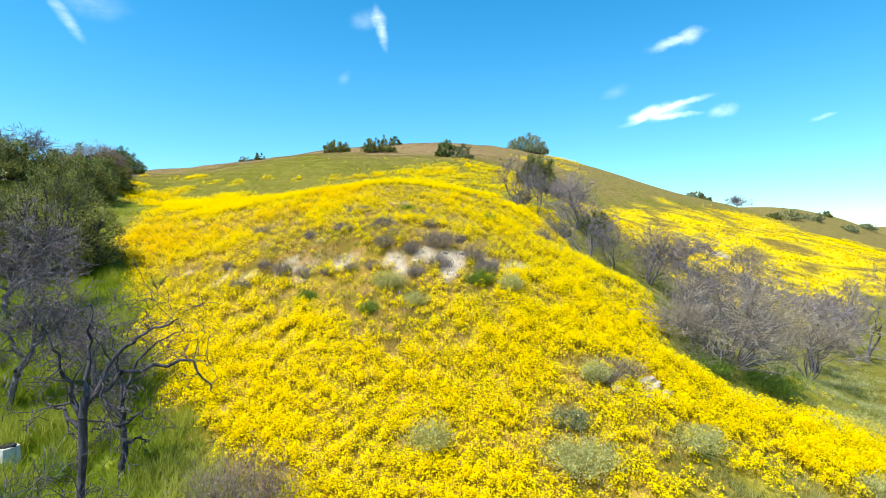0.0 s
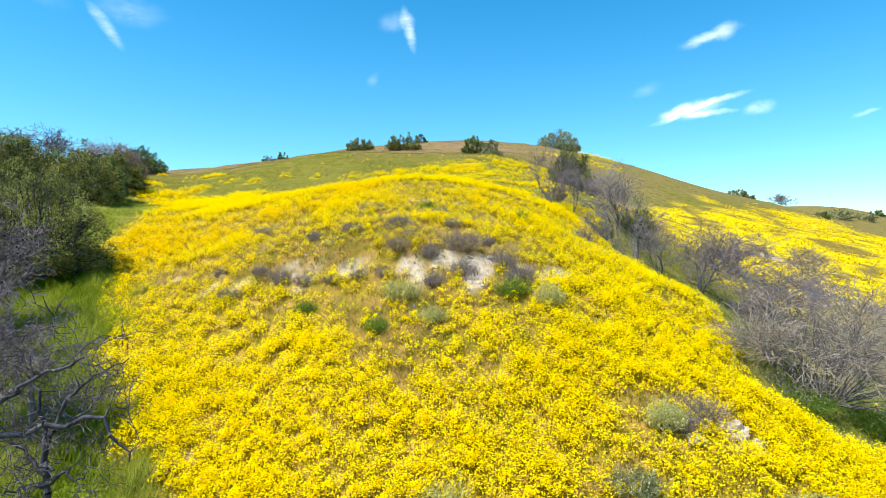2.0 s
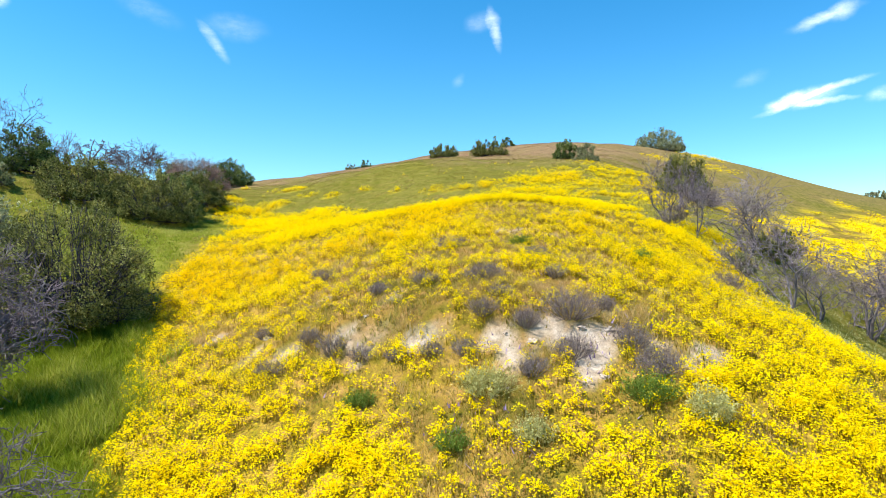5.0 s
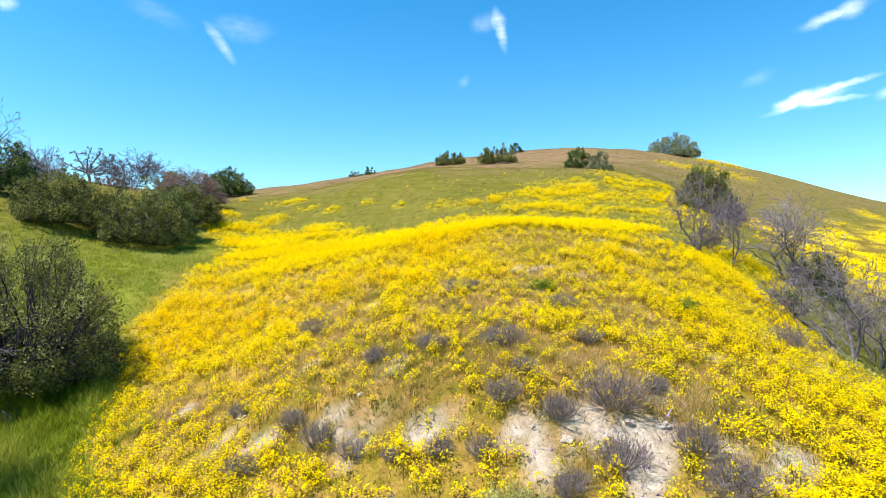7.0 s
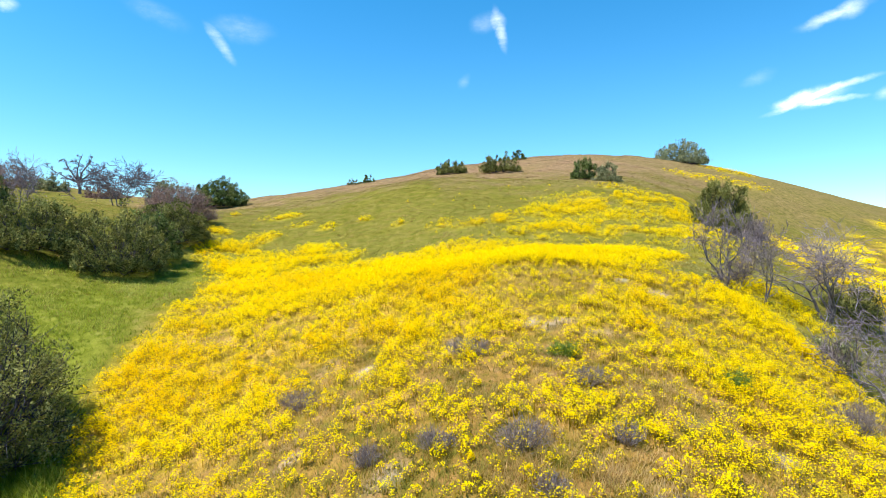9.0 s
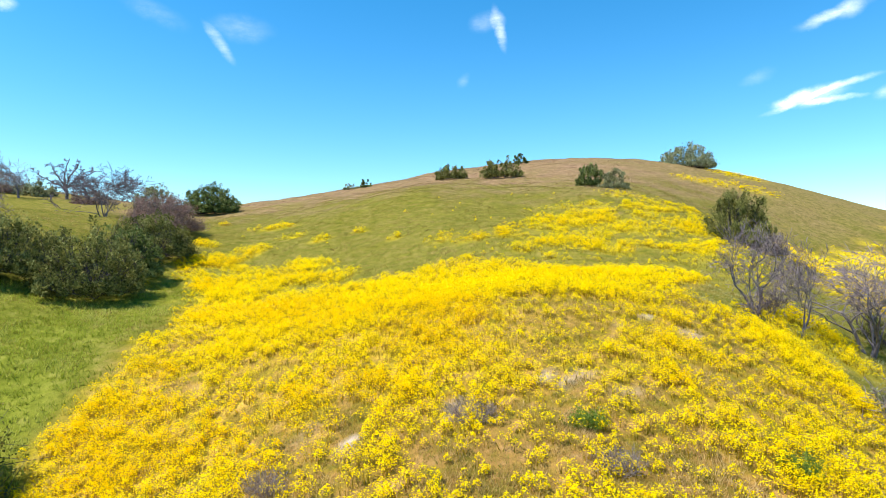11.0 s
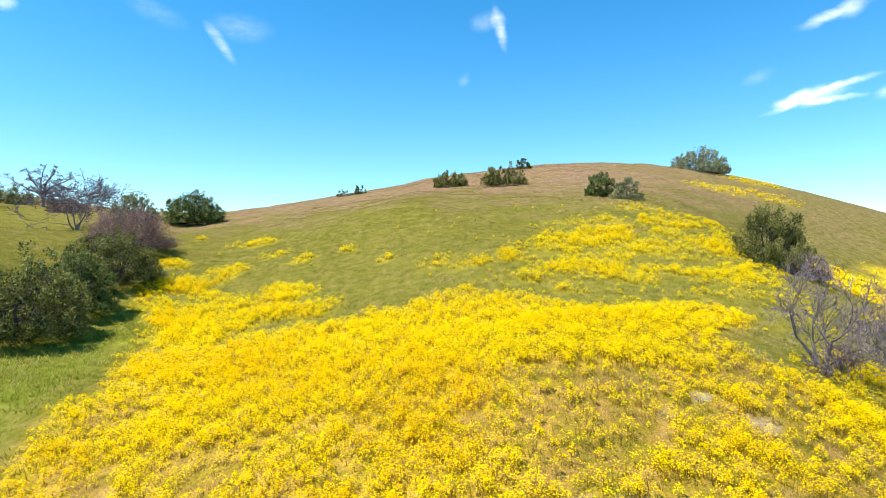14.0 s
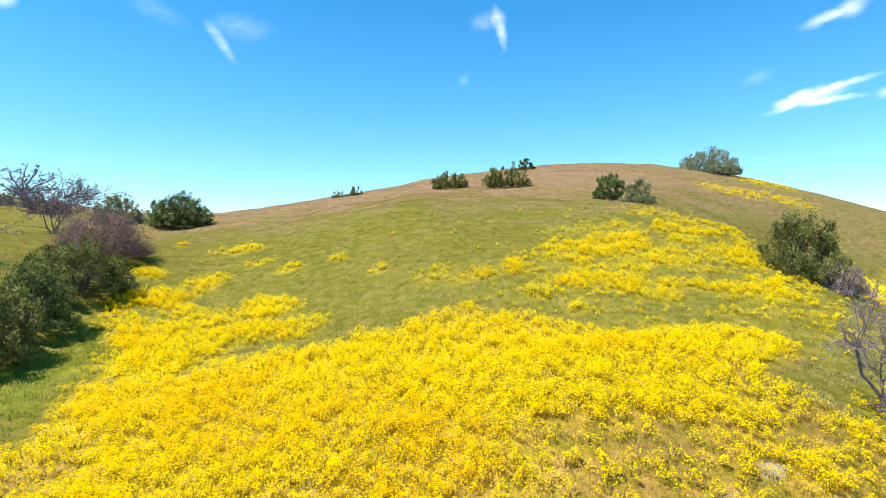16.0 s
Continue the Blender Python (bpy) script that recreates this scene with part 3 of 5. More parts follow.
# ---------------------------------------------------------------- mesh helpers
def mesh_of(name, co, faces, mat, tone=None, smooth=False, extra=None):
    """A mesh from arrays of places and of equal-sided faces."""
    me = bpy.data.meshes.new(name)
    co, faces = np.asarray(co, np.float32), np.asarray(faces, np.int32)
    me.vertices.add(len(co))
    me.vertices.foreach_set("co", co.ravel())
    me.loops.add(faces.size)
    me.loops.foreach_set("vertex_index", faces.ravel())
    me.polygons.add(len(faces))
    me.polygons.foreach_set("loop_start", np.arange(len(faces), dtype=np.int32) * faces.shape[1])
    if smooth:
        me.polygons.foreach_set("use_smooth", np.ones(len(faces), bool))
    me.update(calc_edges=True)
    for key, values in (extra or {}).items():
        me.attributes.new(key, "FLOAT", "POINT").data.foreach_set("value", np.asarray(values, np.float32))
    if tone is not None:
        me.attributes.new("tone", "FLOAT", "POINT").data.foreach_set("value", np.asarray(tone, np.float32))
    me.materials.append(mat)
    return me


def part(name, me, parent, label=""):
    ob = new(name, me)
    ob.parent = parent
    return tagged(ob, label)


def frames_of(d):
    """Two directions square to each of the directions d."""
    ref = np.where(np.abs(d[:, 2:3]) > 0.9, [[1.0, 0, 0]], [[0, 0, 1.0]])
    a = np.cross(d, ref)
    a /= np.linalg.norm(a, axis=1, keepdims=True) + 1e-9
    return a, np.cross(d, a)


def tubes(segs, sides):
    """Tapered tubes: rows of start, end, two radii. Gives places and four-sided faces."""
    s = np.asarray(segs, float)
    p, q, ra, rb = s[:, :3], s[:, 3:6], s[:, 6], s[:, 7]
    d = q - p
    d /= np.linalg.norm(d, axis=1, keepdims=True) + 1e-9
    u, v = frames_of(d)
    turn = 2 * np.pi * np.arange(sides) / sides
    ring = np.cos(turn)[None, :, None] * u[:, None] + np.sin(turn)[None, :, None] * v[:, None]
    co = np.stack([p[:, None] + ring * ra[:, None, None], q[:, None] + ring * rb[:, None, None]], 1)
    base = np.arange(len(s))[:, None] * 2 * sides
    i = np.arange(sides)
    j = (i + 1) % sides
    faces = np.stack([base + i, base + j, base + sides + j, base + sides + i], -1).reshape(-1, 4)
    return co.reshape(-1, 3), faces


def leaves(at, size, rng, up=0.35, slim=0.5, axis=None):
    """Small four-cornered leaves at the given places, turned at random."""
    n = len(at)
    nrm = rng.normal(size=(n, 3)) + [0, 0, up]
    nrm /= np.linalg.norm(nrm, axis=1, keepdims=True)
    u, v = frames_of(nrm)
    spin = rng.uniform(0, 2 * np.pi, (n, 1))
    a, b = np.cos(spin) * u + np.sin(spin) * v, np.cos(spin) * v - np.sin(spin) * u
    if axis is not None:
        a = axis / (np.linalg.norm(axis, axis=1, keepdims=True) + 1e-9)
        b = np.cross(a, nrm)
        b /= np.linalg.norm(b, axis=1, keepdims=True) + 1e-9
        nrm = np.cross(b, a)
    a, b = a * size[:, None] / 2, b * size[:, None] / 2 * slim
    co = np.stack([at - a, at - b * 0.9 + nrm * size[:, None] * 0.08, at + a, at + b * 0.9 + nrm * size[:, None] * 0.08], 1).reshape(-1, 3)
    return co, np.arange(4 * n).reshape(-1, 4)


def flower_heads(at, size, rng, up):
    """Small open flower heads, three-cornered, mostly facing up."""
    n = len(at)
    nrm = rng.normal(size=(n, 3)) + [0, 0, up]
    nrm /= np.linalg.norm(nrm, axis=1, keepdims=True)
    u, v = frames_of(nrm)
    spin = rng.uniform(0, 2 * np.pi, n)
    corners = []
    for k in range(3):
        a = spin + k * 2 * np.pi / 3 + rng.normal(0, 0.2, n)
        corners.append(at + (u * np.cos(a)[:, None] + v * np.sin(a)[:, None]) * (size * 0.62)[:, None])
    return np.stack(corners, 1).reshape(-1, 3), np.arange(3 * n).reshape(-1, 3)


# ---------------------------------------------------------------- the ground
def steps(lo, hi, fine, far, growth=1.09):
    mids = list(np.arange(lo, hi, fine))
    out, s = [], fine
    x = mids[-1]
    while x < far:
        s *= growth
        x += s
        out.append(x)
    back, s, x = [], fine, lo
    while x > -far:
        s *= growth
        x -= s
        back.append(x)
    return np.array(back[::-1] + mids + out)


gx, gy = steps(-26, 30, 0.40, 4200), steps(-18, 52, 0.42, 4200)
GX, GY = np.meshgrid(gx, gy)
GZ = land(GX, GY)
bloom, soil, lush, dry, spur = cover_of(GX.ravel(), GY.ravel())
far_petals = np.clip((np.hypot(GX.ravel() - 2, (GY.ravel() - 2) * 0.8) - 8) / 18, 0.28 - 0.20 * blob(GX.ravel(), GY.ravel(), 1.0, 2.0, 8.0, 5.0), 0.95)
nx, ny = len(gx), len(gy)
quad = (np.arange(ny - 1)[:, None] * nx + np.arange(nx - 1)[None]).ravel()
ground = new("ground", mesh_of("ground", np.stack([GX, GY, GZ], -1).reshape(-1, 3), np.stack([quad, quad + 1, quad + nx + 1, quad + nx], -1), GROUND, None, True,
                               {"spur": spur, "soil": soil, "lush": lush, "dry": dry, "petals": bloom * far_petals * (1 - 0.55 * ((GY.ravel() > 22) & (GX.ravel() < 26))) * (1 - 0.8 * ((GY.ravel() > 54) & (GX.ravel() < 48)))}))
tagged(ground, "rolling hillside of grass, dry earth and wildflowers", "ground", kind="structure")


# ---------------------------------------------------------------- flowers and grass
def scatter(rng, x0, x1, y0, y1, count):
    x, y = rng.uniform(x0, x1, count), rng.uniform(y0, y1, count)
    return x, y


def flower_field(name, seed, box, per_m2, heads, head_size, plant_r, plant_h, stems, label):
    """Domed plants, each with many heads over dark stalks."""
    rng = np.random.default_rng(seed)
    x, y = scatter(rng, *box, int((box[1] - box[0]) * (box[3] - box[2]) * per_m2))
    b, s, _, _, sp = cover_of(x, y)
    keep = rng.uniform(0, 1, len(x)) < np.maximum(np.clip(b, 0, 1) ** (2.6 if seed < 2 else 1.5), 0.26 * (sp > 0.6) * (1 - s) * (seed < 2)) * np.clip((-1 - y) / 3, 0.55 if seed < 2 else 1, 1) * (np.clip((16.5 - y) / 5, 0, 1) if seed == 1 else np.clip((y - 11.5) / 5, 0, 1) if seed == 2 else 1)
    puff = np.clip((value_noise(x / 0.44, y / 0.44, 67) * 0.75 + 0.25 * value_noise(x / 0.2, y / 0.2, 68) - 0.40) * 7, 0.03, 1)
    open_stand = np.clip((3 - y) / 5, 0.0, 1) * np.clip((y + 9) / 5, 0.3, 1) * np.clip((np.abs(x - 1.5) - 12) / -8, 0.25, 1)
    keep &= rng.uniform(0, 1, len(x)) < 1 - np.maximum(0.85 * open_stand, np.clip((15 - y) / 10, 0.22, 0.46) if seed < 3 else 0) * (1 - np.maximum(puff, np.clip((-4 - y) / 6, 0, 0.3)))
    x, y, b = x[keep], y[keep], b[keep]
    z = land(x, y)
    n = len(x)
    vigour = np.clip(0.35 + 0.45 * fbm(x / 1.6, y / 1.6, 61, 3) + 0.5 * b, 0.5, 1.25) * rng.uniform(0.7, 1.2, n)
    tall, wide = plant_h * vigour * rng.uniform(0.8, 1.15, n), plant_r * vigour * rng.uniform(0.75, 1.25, n)
    amber = np.clip((fbm(x / 3.5, y / 3.5, 71, 3) - 0.45) * 2.0, 0, 0.27) * np.clip(1.1 - x / 14, 0.35, 1) * np.clip((y + 0.3 * np.abs(x - 2) - 1) / 4, 0, 1) + 0.10 * (x > 21)
    far_plant = (y > -1.5) & (seed < 2)
    k = np.repeat(np.arange(n), (rng.integers(heads // 2, heads * 3 // 2, n) * np.where(far_plant, 1.35, 1.0)).astype(int))
    r, turn = rng.uniform(0, 1, len(k)) ** 0.6, rng.uniform(0, 2 * np.pi, len(k))
    at = np.stack([x[k] + r * np.cos(turn) * wide[k], y[k] + r * np.sin(turn) * wide[k], z[k] + tall[k] * (1.0 - 0.55 * r * r) * rng.uniform(0.80, 1.06, len(k))], -1)
    co, faces = flower_heads(at, head_size * np.where(far_plant, 0.72, 0.88)[k] * rng.uniform(0.7, 1.25, len(k)), rng, 1.9)
    tone = np.clip(rng.normal(0.76, 0.15, len(k)) - 0.85 * amber[k] + 0.14 * np.clip((2 - y[k]) / 4, 0, 1), 0, 1)
    tagged(new(name, mesh_of(name, co, faces, PETAL, np.repeat(tone, 3))), label, "wildflowers", kind="stuff")
    k = np.repeat(np.arange(n), stems)
    turn, lean = rng.uniform(0, 2 * np.pi, len(k)), rng.uniform(0.2, 1.0, len(k)) * wide[k]
    foot = np.stack([x[k], y[k], z[k] - 0.03], -1) + rng.normal(0, plant_r * 0.3, (len(k), 3)) * [1, 1, 0]
    tip = foot + np.stack([np.cos(turn) * lean, np.sin(turn) * lean, tall[k] * rng.uniform(0.45, 0.85, len(k))], -1)
    side = np.stack([-np.sin(turn), np.cos(turn), 0 * turn], -1) * (head_size * 0.22)
    co = np.stack([foot - side, foot + side, tip], 1).reshape(-1, 3)
    tone = np.repeat(np.clip(rng.normal(0.40, 0.22, len(k)) + amber[k] * 0.8 - 0.22 * (y[k] < -1), 0, 1), 3)
    tagged(new(name + "_stalks", mesh_of(name + "_stalks", co, np.arange(len(co)).reshape(-1, 3), STEM, tone)), "green and tan stalks under the yellow flowers", "stalks", kind="stuff")


def grass_field(name, seed, box, per_m2, high, wide, mat, share, label, tuft=3):
    rng = np.random.default_rng(seed)
    x, y = scatter(rng, *box, int((box[1] - box[0]) * (box[3] - box[2]) * per_m2))
    b, s, lu, dr, sp = cover_of(x, y)
    clump = fbm(x / 0.9, y / 0.9, 81, 3)
    want = share(b, s, lu, dr) * (sp if mat is STRAW else 1)
    rim = np.minimum(np.minimum(x - box[0], box[1] - x), np.minimum(y - box[2], box[3] - y))
    want = want * np.clip(rim / 3.0 + 0.6 * (clump - 0.5), 0, 1)
    keep = rng.uniform(0, 1, len(x)) < want * np.clip(0.6 + (clump - 0.45) * 2, 0.25, 1)
    x, y, clump = x[keep], y[keep], clump[keep]
    z = land(x, y)
    k = np.repeat(np.arange(len(x)), tuft)
    turn = rng.uniform(0, 2 * np.pi, len(k))
    tall = high * rng.uniform(0.5, 1.25, len(k)) * (0.5 + clump[k]) * np.clip(1.0 - (y[k] + 1) / 14, 0.4, 1)
    lean = tall * rng.uniform(0.35, 1.25, len(k))
    foot = np.stack([x[k] + rng.normal(0, wide * 2, len(k)), y[k] + rng.normal(0, wide * 2, len(k)), z[k] - 0.02], -1)
    tip = foot + np.stack([np.cos(turn) * lean, np.sin(turn) * lean, tall], -1)
    side = np.stack([-np.sin(turn), np.cos(turn), 0 * turn], -1) * wide / 2
    co = np.stack([foot - side, foot + side, tip], 1).reshape(-1, 3)
    tone = np.repeat(np.clip(rng.normal(0.45, 0.2, len(k)) + (fbm(x / 4, y / 4, 91, 3)[k] - 0.5) * 1.1 + (clump[k] - 0.5) * 1.1, 0, 1), 3)
    tagged(new(name, mesh_of(name, co, np.arange(len(co)).reshape(-1, 3), mat, tone)), label, "grass", kind="stuff")


flower_field("wildflowers", 1, (-14.5, 19, -18, 16.5), 90, 28, 0.048, 0.165, 0.38, 4, "dense carpet of yellow daisy-like wildflowers on the spur")
flower_field("wildflowers", 2, (-21, 26, 11.5, 44), 30, 30, 0.052, 0.20, 0.42, 4, "yellow wildflowers in drifts up the grassy slope")
flower_field("wildflowers", 3, (22, 125, 14, 80), 4.0, 7, 0.17, 0.40, 0.42, 2, "yellow wildflowers on the slope across the gully")
flower_field("wildflowers", 4, (26, 48, 56, 76), 1.3, 7, 0.09, 0.30, 0.35, 2, "scattered yellow wildflowers below the crest")
LUSH_SHARE = lambda b, s, lu, dr: np.clip(lu * 1.4, 0, 1) * (1 - 0.9 * b) * (1 - s)
GULLY_SHARE = lambda b, s, lu, dr: np.clip(1 - b, 0, 1) * np.clip(0.75 + lu, 0, 1)
grass_field("lush_grass", 11, (-18, -1, -19, 8), 330, 0.42, 0.024, LUSH, LUSH_SHARE, "lush spring grass in the gully")
grass_field("lush_grass", 17, (-31, -4, 3, 35), 95, 0.42, 0.034, MEADOW, LUSH_SHARE, "green meadow grass on the western slope")
grass_field("gully_grass", 12, (4, 24, -19, 2), 220, 0.13, 0.018, GULLY, GULLY_SHARE, "grey-green grass along the gully")
grass_field("gully_grass", 18, (8, 45, -2, 23), 52, 0.20, 0.032, GULLY, GULLY_SHARE, "grey-green grass below the leafless trees")
grass_field("undergrowth", 13, (-15, 20, -18, 18), 200, 0.13, 0.020, STRAW, lambda b, s, lu, dr: np.clip(1.15 - b - s, 0, 1) * (1 - lu), "thin grass between the flowers")
grass_field("undergrowth", 19, (-9, 13, -9, 16), 620, 0.16, 0.015, STRAW, lambda b, s, lu, dr: np.clip(1.05 - 1.3 * b - s, 0, 1), "reddish-brown and green wisps between the flowers")
grass_field("hill_grass", 14, (-33, 37, 11, 61), 44, 0.18, 0.036, OLIVE, lambda b, s, lu, dr: np.clip(1 - b, 0, 1) * (1 - 0.7 * dr), "short olive-green grass on the upper slope")
grass_field("dry_grass", 15, (-30, 46, 34, 86), 14, 0.20, 0.050, DRY, lambda b, s, lu, dr: dr * (1 - b), "dry reddish grass near the hilltop")
grass_field("phacelia", 16, (-4, 6.5, -10, -0.5), 30, 0.16, 0.045, LILAC, lambda b, s, lu, dr: np.clip(0.9 - b, 0, 1) * 0.5 + 0 * b, "small lilac flowers among the yellow ones", 2)


# ---------------------------------------------------------------- trees, bushes and scrub
def grow(rng, segs, p, d, length, r, level, last, wob, lift, kids, open_angle, limb):
    n = (6, 5, 4, 3, 2)[min(level, 4)]
    first = 2 if level == 0 else 1
    for i in range(n):
        d = d + rng.normal(0, wob, 3) + (0, 0, lift)
        d = d / np.linalg.norm(d)
        q = p + d * length / n * rng.uniform(0.8, 1.2)
        ra, rb = r * (1 - 0.72 * i / n), r * (1 - 0.72 * (i + 1) / n)
        segs.append((*p, *q, ra, rb, level, limb[0]))
        p = q
        if level < last and i >= first:
            for _ in range(kids[level]):
                axis = rng.normal(size=3)
                axis -= d * (axis @ d)
                axis /= np.linalg.norm(axis) + 1e-9
                a = radians(rng.uniform(0.6, 1.25) * open_angle)
                if level == 0:
                    limb[1] += 1
                    limb[0] = limb[1]
                grow(rng, segs, p, d * math.cos(a) + axis * math.sin(a), length * rng.uniform(0.45, 0.75), max(rb * rng.uniform(0.5, 0.75), 0.004), level + 1, last, wob * 1.12, lift * 0.8, kids, open_angle, limb)
                if level == 0:
                    limb[0] = 0


def fit_size(segs, wide, high):
    s = np.array(segs)
    s[:, 2] -= 0
    top = np.percentile(np.r_[s[:, 2], s[:, 5]], 99.5)
    half = np.percentile(np.abs(np.r_[s[:, :2].ravel(), s[:, 3:5].ravel()]), 93)
    k = np.array([wide / 2 / half, wide / 2 / half, high / top])
    s[:, :3] *= k
    s[:, 3:6] *= k
    return s


def place(ob, x, y, turn=0.0, sink=0.06):
    ob.matrix_basis = pose(x, y, float(land(np.array([x]), np.array([y]))[0]) - sink, 0, 0, turn)
    return ob


def fork(rng, segs, p, d, length, r, level, last, wob, lift, spread, limb):
    """A limb that wanders, puts out side shoots and divides at its end, down to the twigs."""
    n = 4 if level < 2 else 3 if level < last - 1 else 2
    for i in range(n):
        d = d + rng.normal(0, wob, 3) + (0, 0, lift)
        d = d / np.linalg.norm(d)
        q = p + d * length / n * rng.uniform(0.8, 1.2)
        segs.append((*p, *q, r * (1 - 0.40 * i / n), r * (1 - 0.40 * (i + 1) / n), level, limb[0]))
        p = q
        if level < last and (i == n - 1 or rng.uniform() < (0.5 if level < 2 else 0.72)):
            for _ in range(2 if i == n - 1 else 1):
                axis = rng.normal(size=3)
                axis -= d * (axis @ d)
                axis /= np.linalg.norm(axis) + 1e-9
                a = radians(rng.uniform(0.55, 1.3) * spread)
                if level == 0:
                    limb[1] += 1
                    limb[0] = limb[1]
                fork(rng, segs, p, d * math.cos(a) + axis * math.sin(a), length * rng.uniform(0.55, 0.86), max(r * rng.uniform(0.42, 0.62), 0.003), level + 1, last, wob * 1.1, lift * 0.8, spread, limb)
                if level == 0:
                    limb[0] = 0


def bare_tree(x, y, wide, high, seed, label, stems=3, trunk_r=0.10, last=5, lean=0.5, wob=0.13, lift=0.07, dark=False, name="bare_tree", category="tree", spread=42, twig_r=0.008, grey=0.42, twigs=None, tilt=(0.0, 0.0)):
    """A leafless tree: stems that part near the ground and open upwards into a crown of fine twigs."""
    rng = np.random.default_rng(seed)
    segs, limb = [], [0, 0]
    for s in range(stems):
        turn = 2 * math.pi * s / stems + rng.uniform(0, 1.2)
        out_by = 0.10 if stems == 1 else lean * rng.uniform(0.7, 1.3)
        d = np.array([math.cos(turn) * out_by + tilt[0], math.sin(turn) * out_by + tilt[1], 1.0])
        fork(rng, segs, np.array([math.cos(turn), math.sin(turn), 0]) * (0 if stems == 1 else trunk_r) - (0, 0, 0.05), d / np.linalg.norm(d), high * rng.uniform(0.34, 0.46), trunk_r * (1 if stems == 1 else 0.7), 0, last, wob, lift, spread, limb)
    s = fit_size(segs, wide, high)
    s[:, 6:8] = np.maximum(s[:, 6:8], twig_r)
    tree = new(name)
    bark = DARK_BARK if dark else BARK
    co, f = tubes(s[s[:, 8] == 0, :8], 8)
    part("trunk", mesh_of("trunk", co, f, bark, smooth=True), tree)
    for k in range(1, limb[1] + 1):
        mine = (s[:, 9] == k) & (s[:, 8] < last - 1)
        co, f = tubes(s[mine, :8], 4)
        part("limb", mesh_of("limb", co, f, bark, smooth=True), tree)
    fine = s[:, 8] >= last - 1
    co, f = tubes(s[fine, :8], 3)
    tone = np.repeat(np.clip(rng.normal(grey - 0.25 * dark, 0.18, fine.sum()), 0, 1), 6)
    part("crown", mesh_of("crown", co, f, twigs or TWIG, tone), tree)
    return tagged(place(tree, x, y), label, category, "leafless trees of the eastern gully" if x > 10 and category == "tree" else "")


def guided_tree(x, y, trunk, limbs, seed, label, r=0.09, dark=True, twig_r=0.006, turn=0.0, shoots=0):
    """A dead tree with crooked limbs that follow given ways: rows of places over the foot, in metres."""
    rng = np.random.default_rng(seed)
    shoots = shoots or (1 if dark else 2)
    tree = new("dead_tree")
    bark = DARK_BARK if dark else BARK

    def along(points, r0, r1):
        rows = []
        pts = [np.array(points[0], float)]
        for a, b in zip(points, points[1:]):
            for k in range(1, 6):
                pts.append(np.array(a) + (np.array(b) - np.array(a)) * k / 5 + rng.normal(0, 0.030, 3) * (k < 5))
        knots = rng.uniform(0.84, 1.18, len(pts))
        for k, (a, b) in enumerate(zip(pts, pts[1:])):
            n = len(pts) - 1
            rows.append((*a, *b, (r0 + (r1 - r0) * k / n) * knots[k], (r0 + (r1 - r0) * (k + 1) / n) * knots[k + 1]))
        return rows

    co, f = tubes(along(trunk, r * 0.86, r * 0.62), 9)
    part("trunk", mesh_of("trunk", co, f, bark, smooth=True), tree)
    fine = []
    if dark:
        limbs = limbs + tuple(((0.0, 0.0, h), (math.cos(a) * 0.3, math.sin(a) * 0.3, h + 0.05), (math.cos(a) * 0.62, math.sin(a) * 0.62, h - 0.06)) for h, a in ((0.9, 0.4), (1.3, 3.3), (1.7, 5.4)))
    for limb in limbs:
        rows = along(limb, r * 0.50, r * 0.13)
        for k, row in enumerate(rows[1::2] if dark or shoots < 2 else rows[1:]):
            p, q = np.array(row[:3]), np.array(row[3:6])
            d = (q - p) / np.linalg.norm(q - p)
            for _ in range(shoots):
                grown = []
                side = rng.normal(size=3) + (0, 0, 0.35)
                side -= d * (side @ d) * 0.6
                grow(rng, grown, q, side / np.linalg.norm(side), rng.uniform(0.3, 0.85), max(row[7] * 0.5, 0.008), 2, 4, 0.28, 0.03, (0, 0, 1 if dark else 2, 2), 55, [0, 0])
                rows += [g[:8] for g in grown if g[8] <= 2]
                fine += [g[:8] for g in grown if g[8] > 2]
        co, f = tubes(rows, 6)
        part("limb", mesh_of("limb", co, f, bark, smooth=True), tree)
    fine = np.array(fine)
    fine[:, 6:8] = np.maximum(fine[:, 6:8], twig_r)
    co, f = tubes(fine, 3)
    tone = np.repeat(np.clip(rng.normal(0.06 if dark else 0.26, 0.15, len(fine)), 0, 1), 6)
    part("crown", mesh_of("crown", co, f, TWIG, tone), tree)
    return tagged(place(tree, x, y, turn), label, "tree")


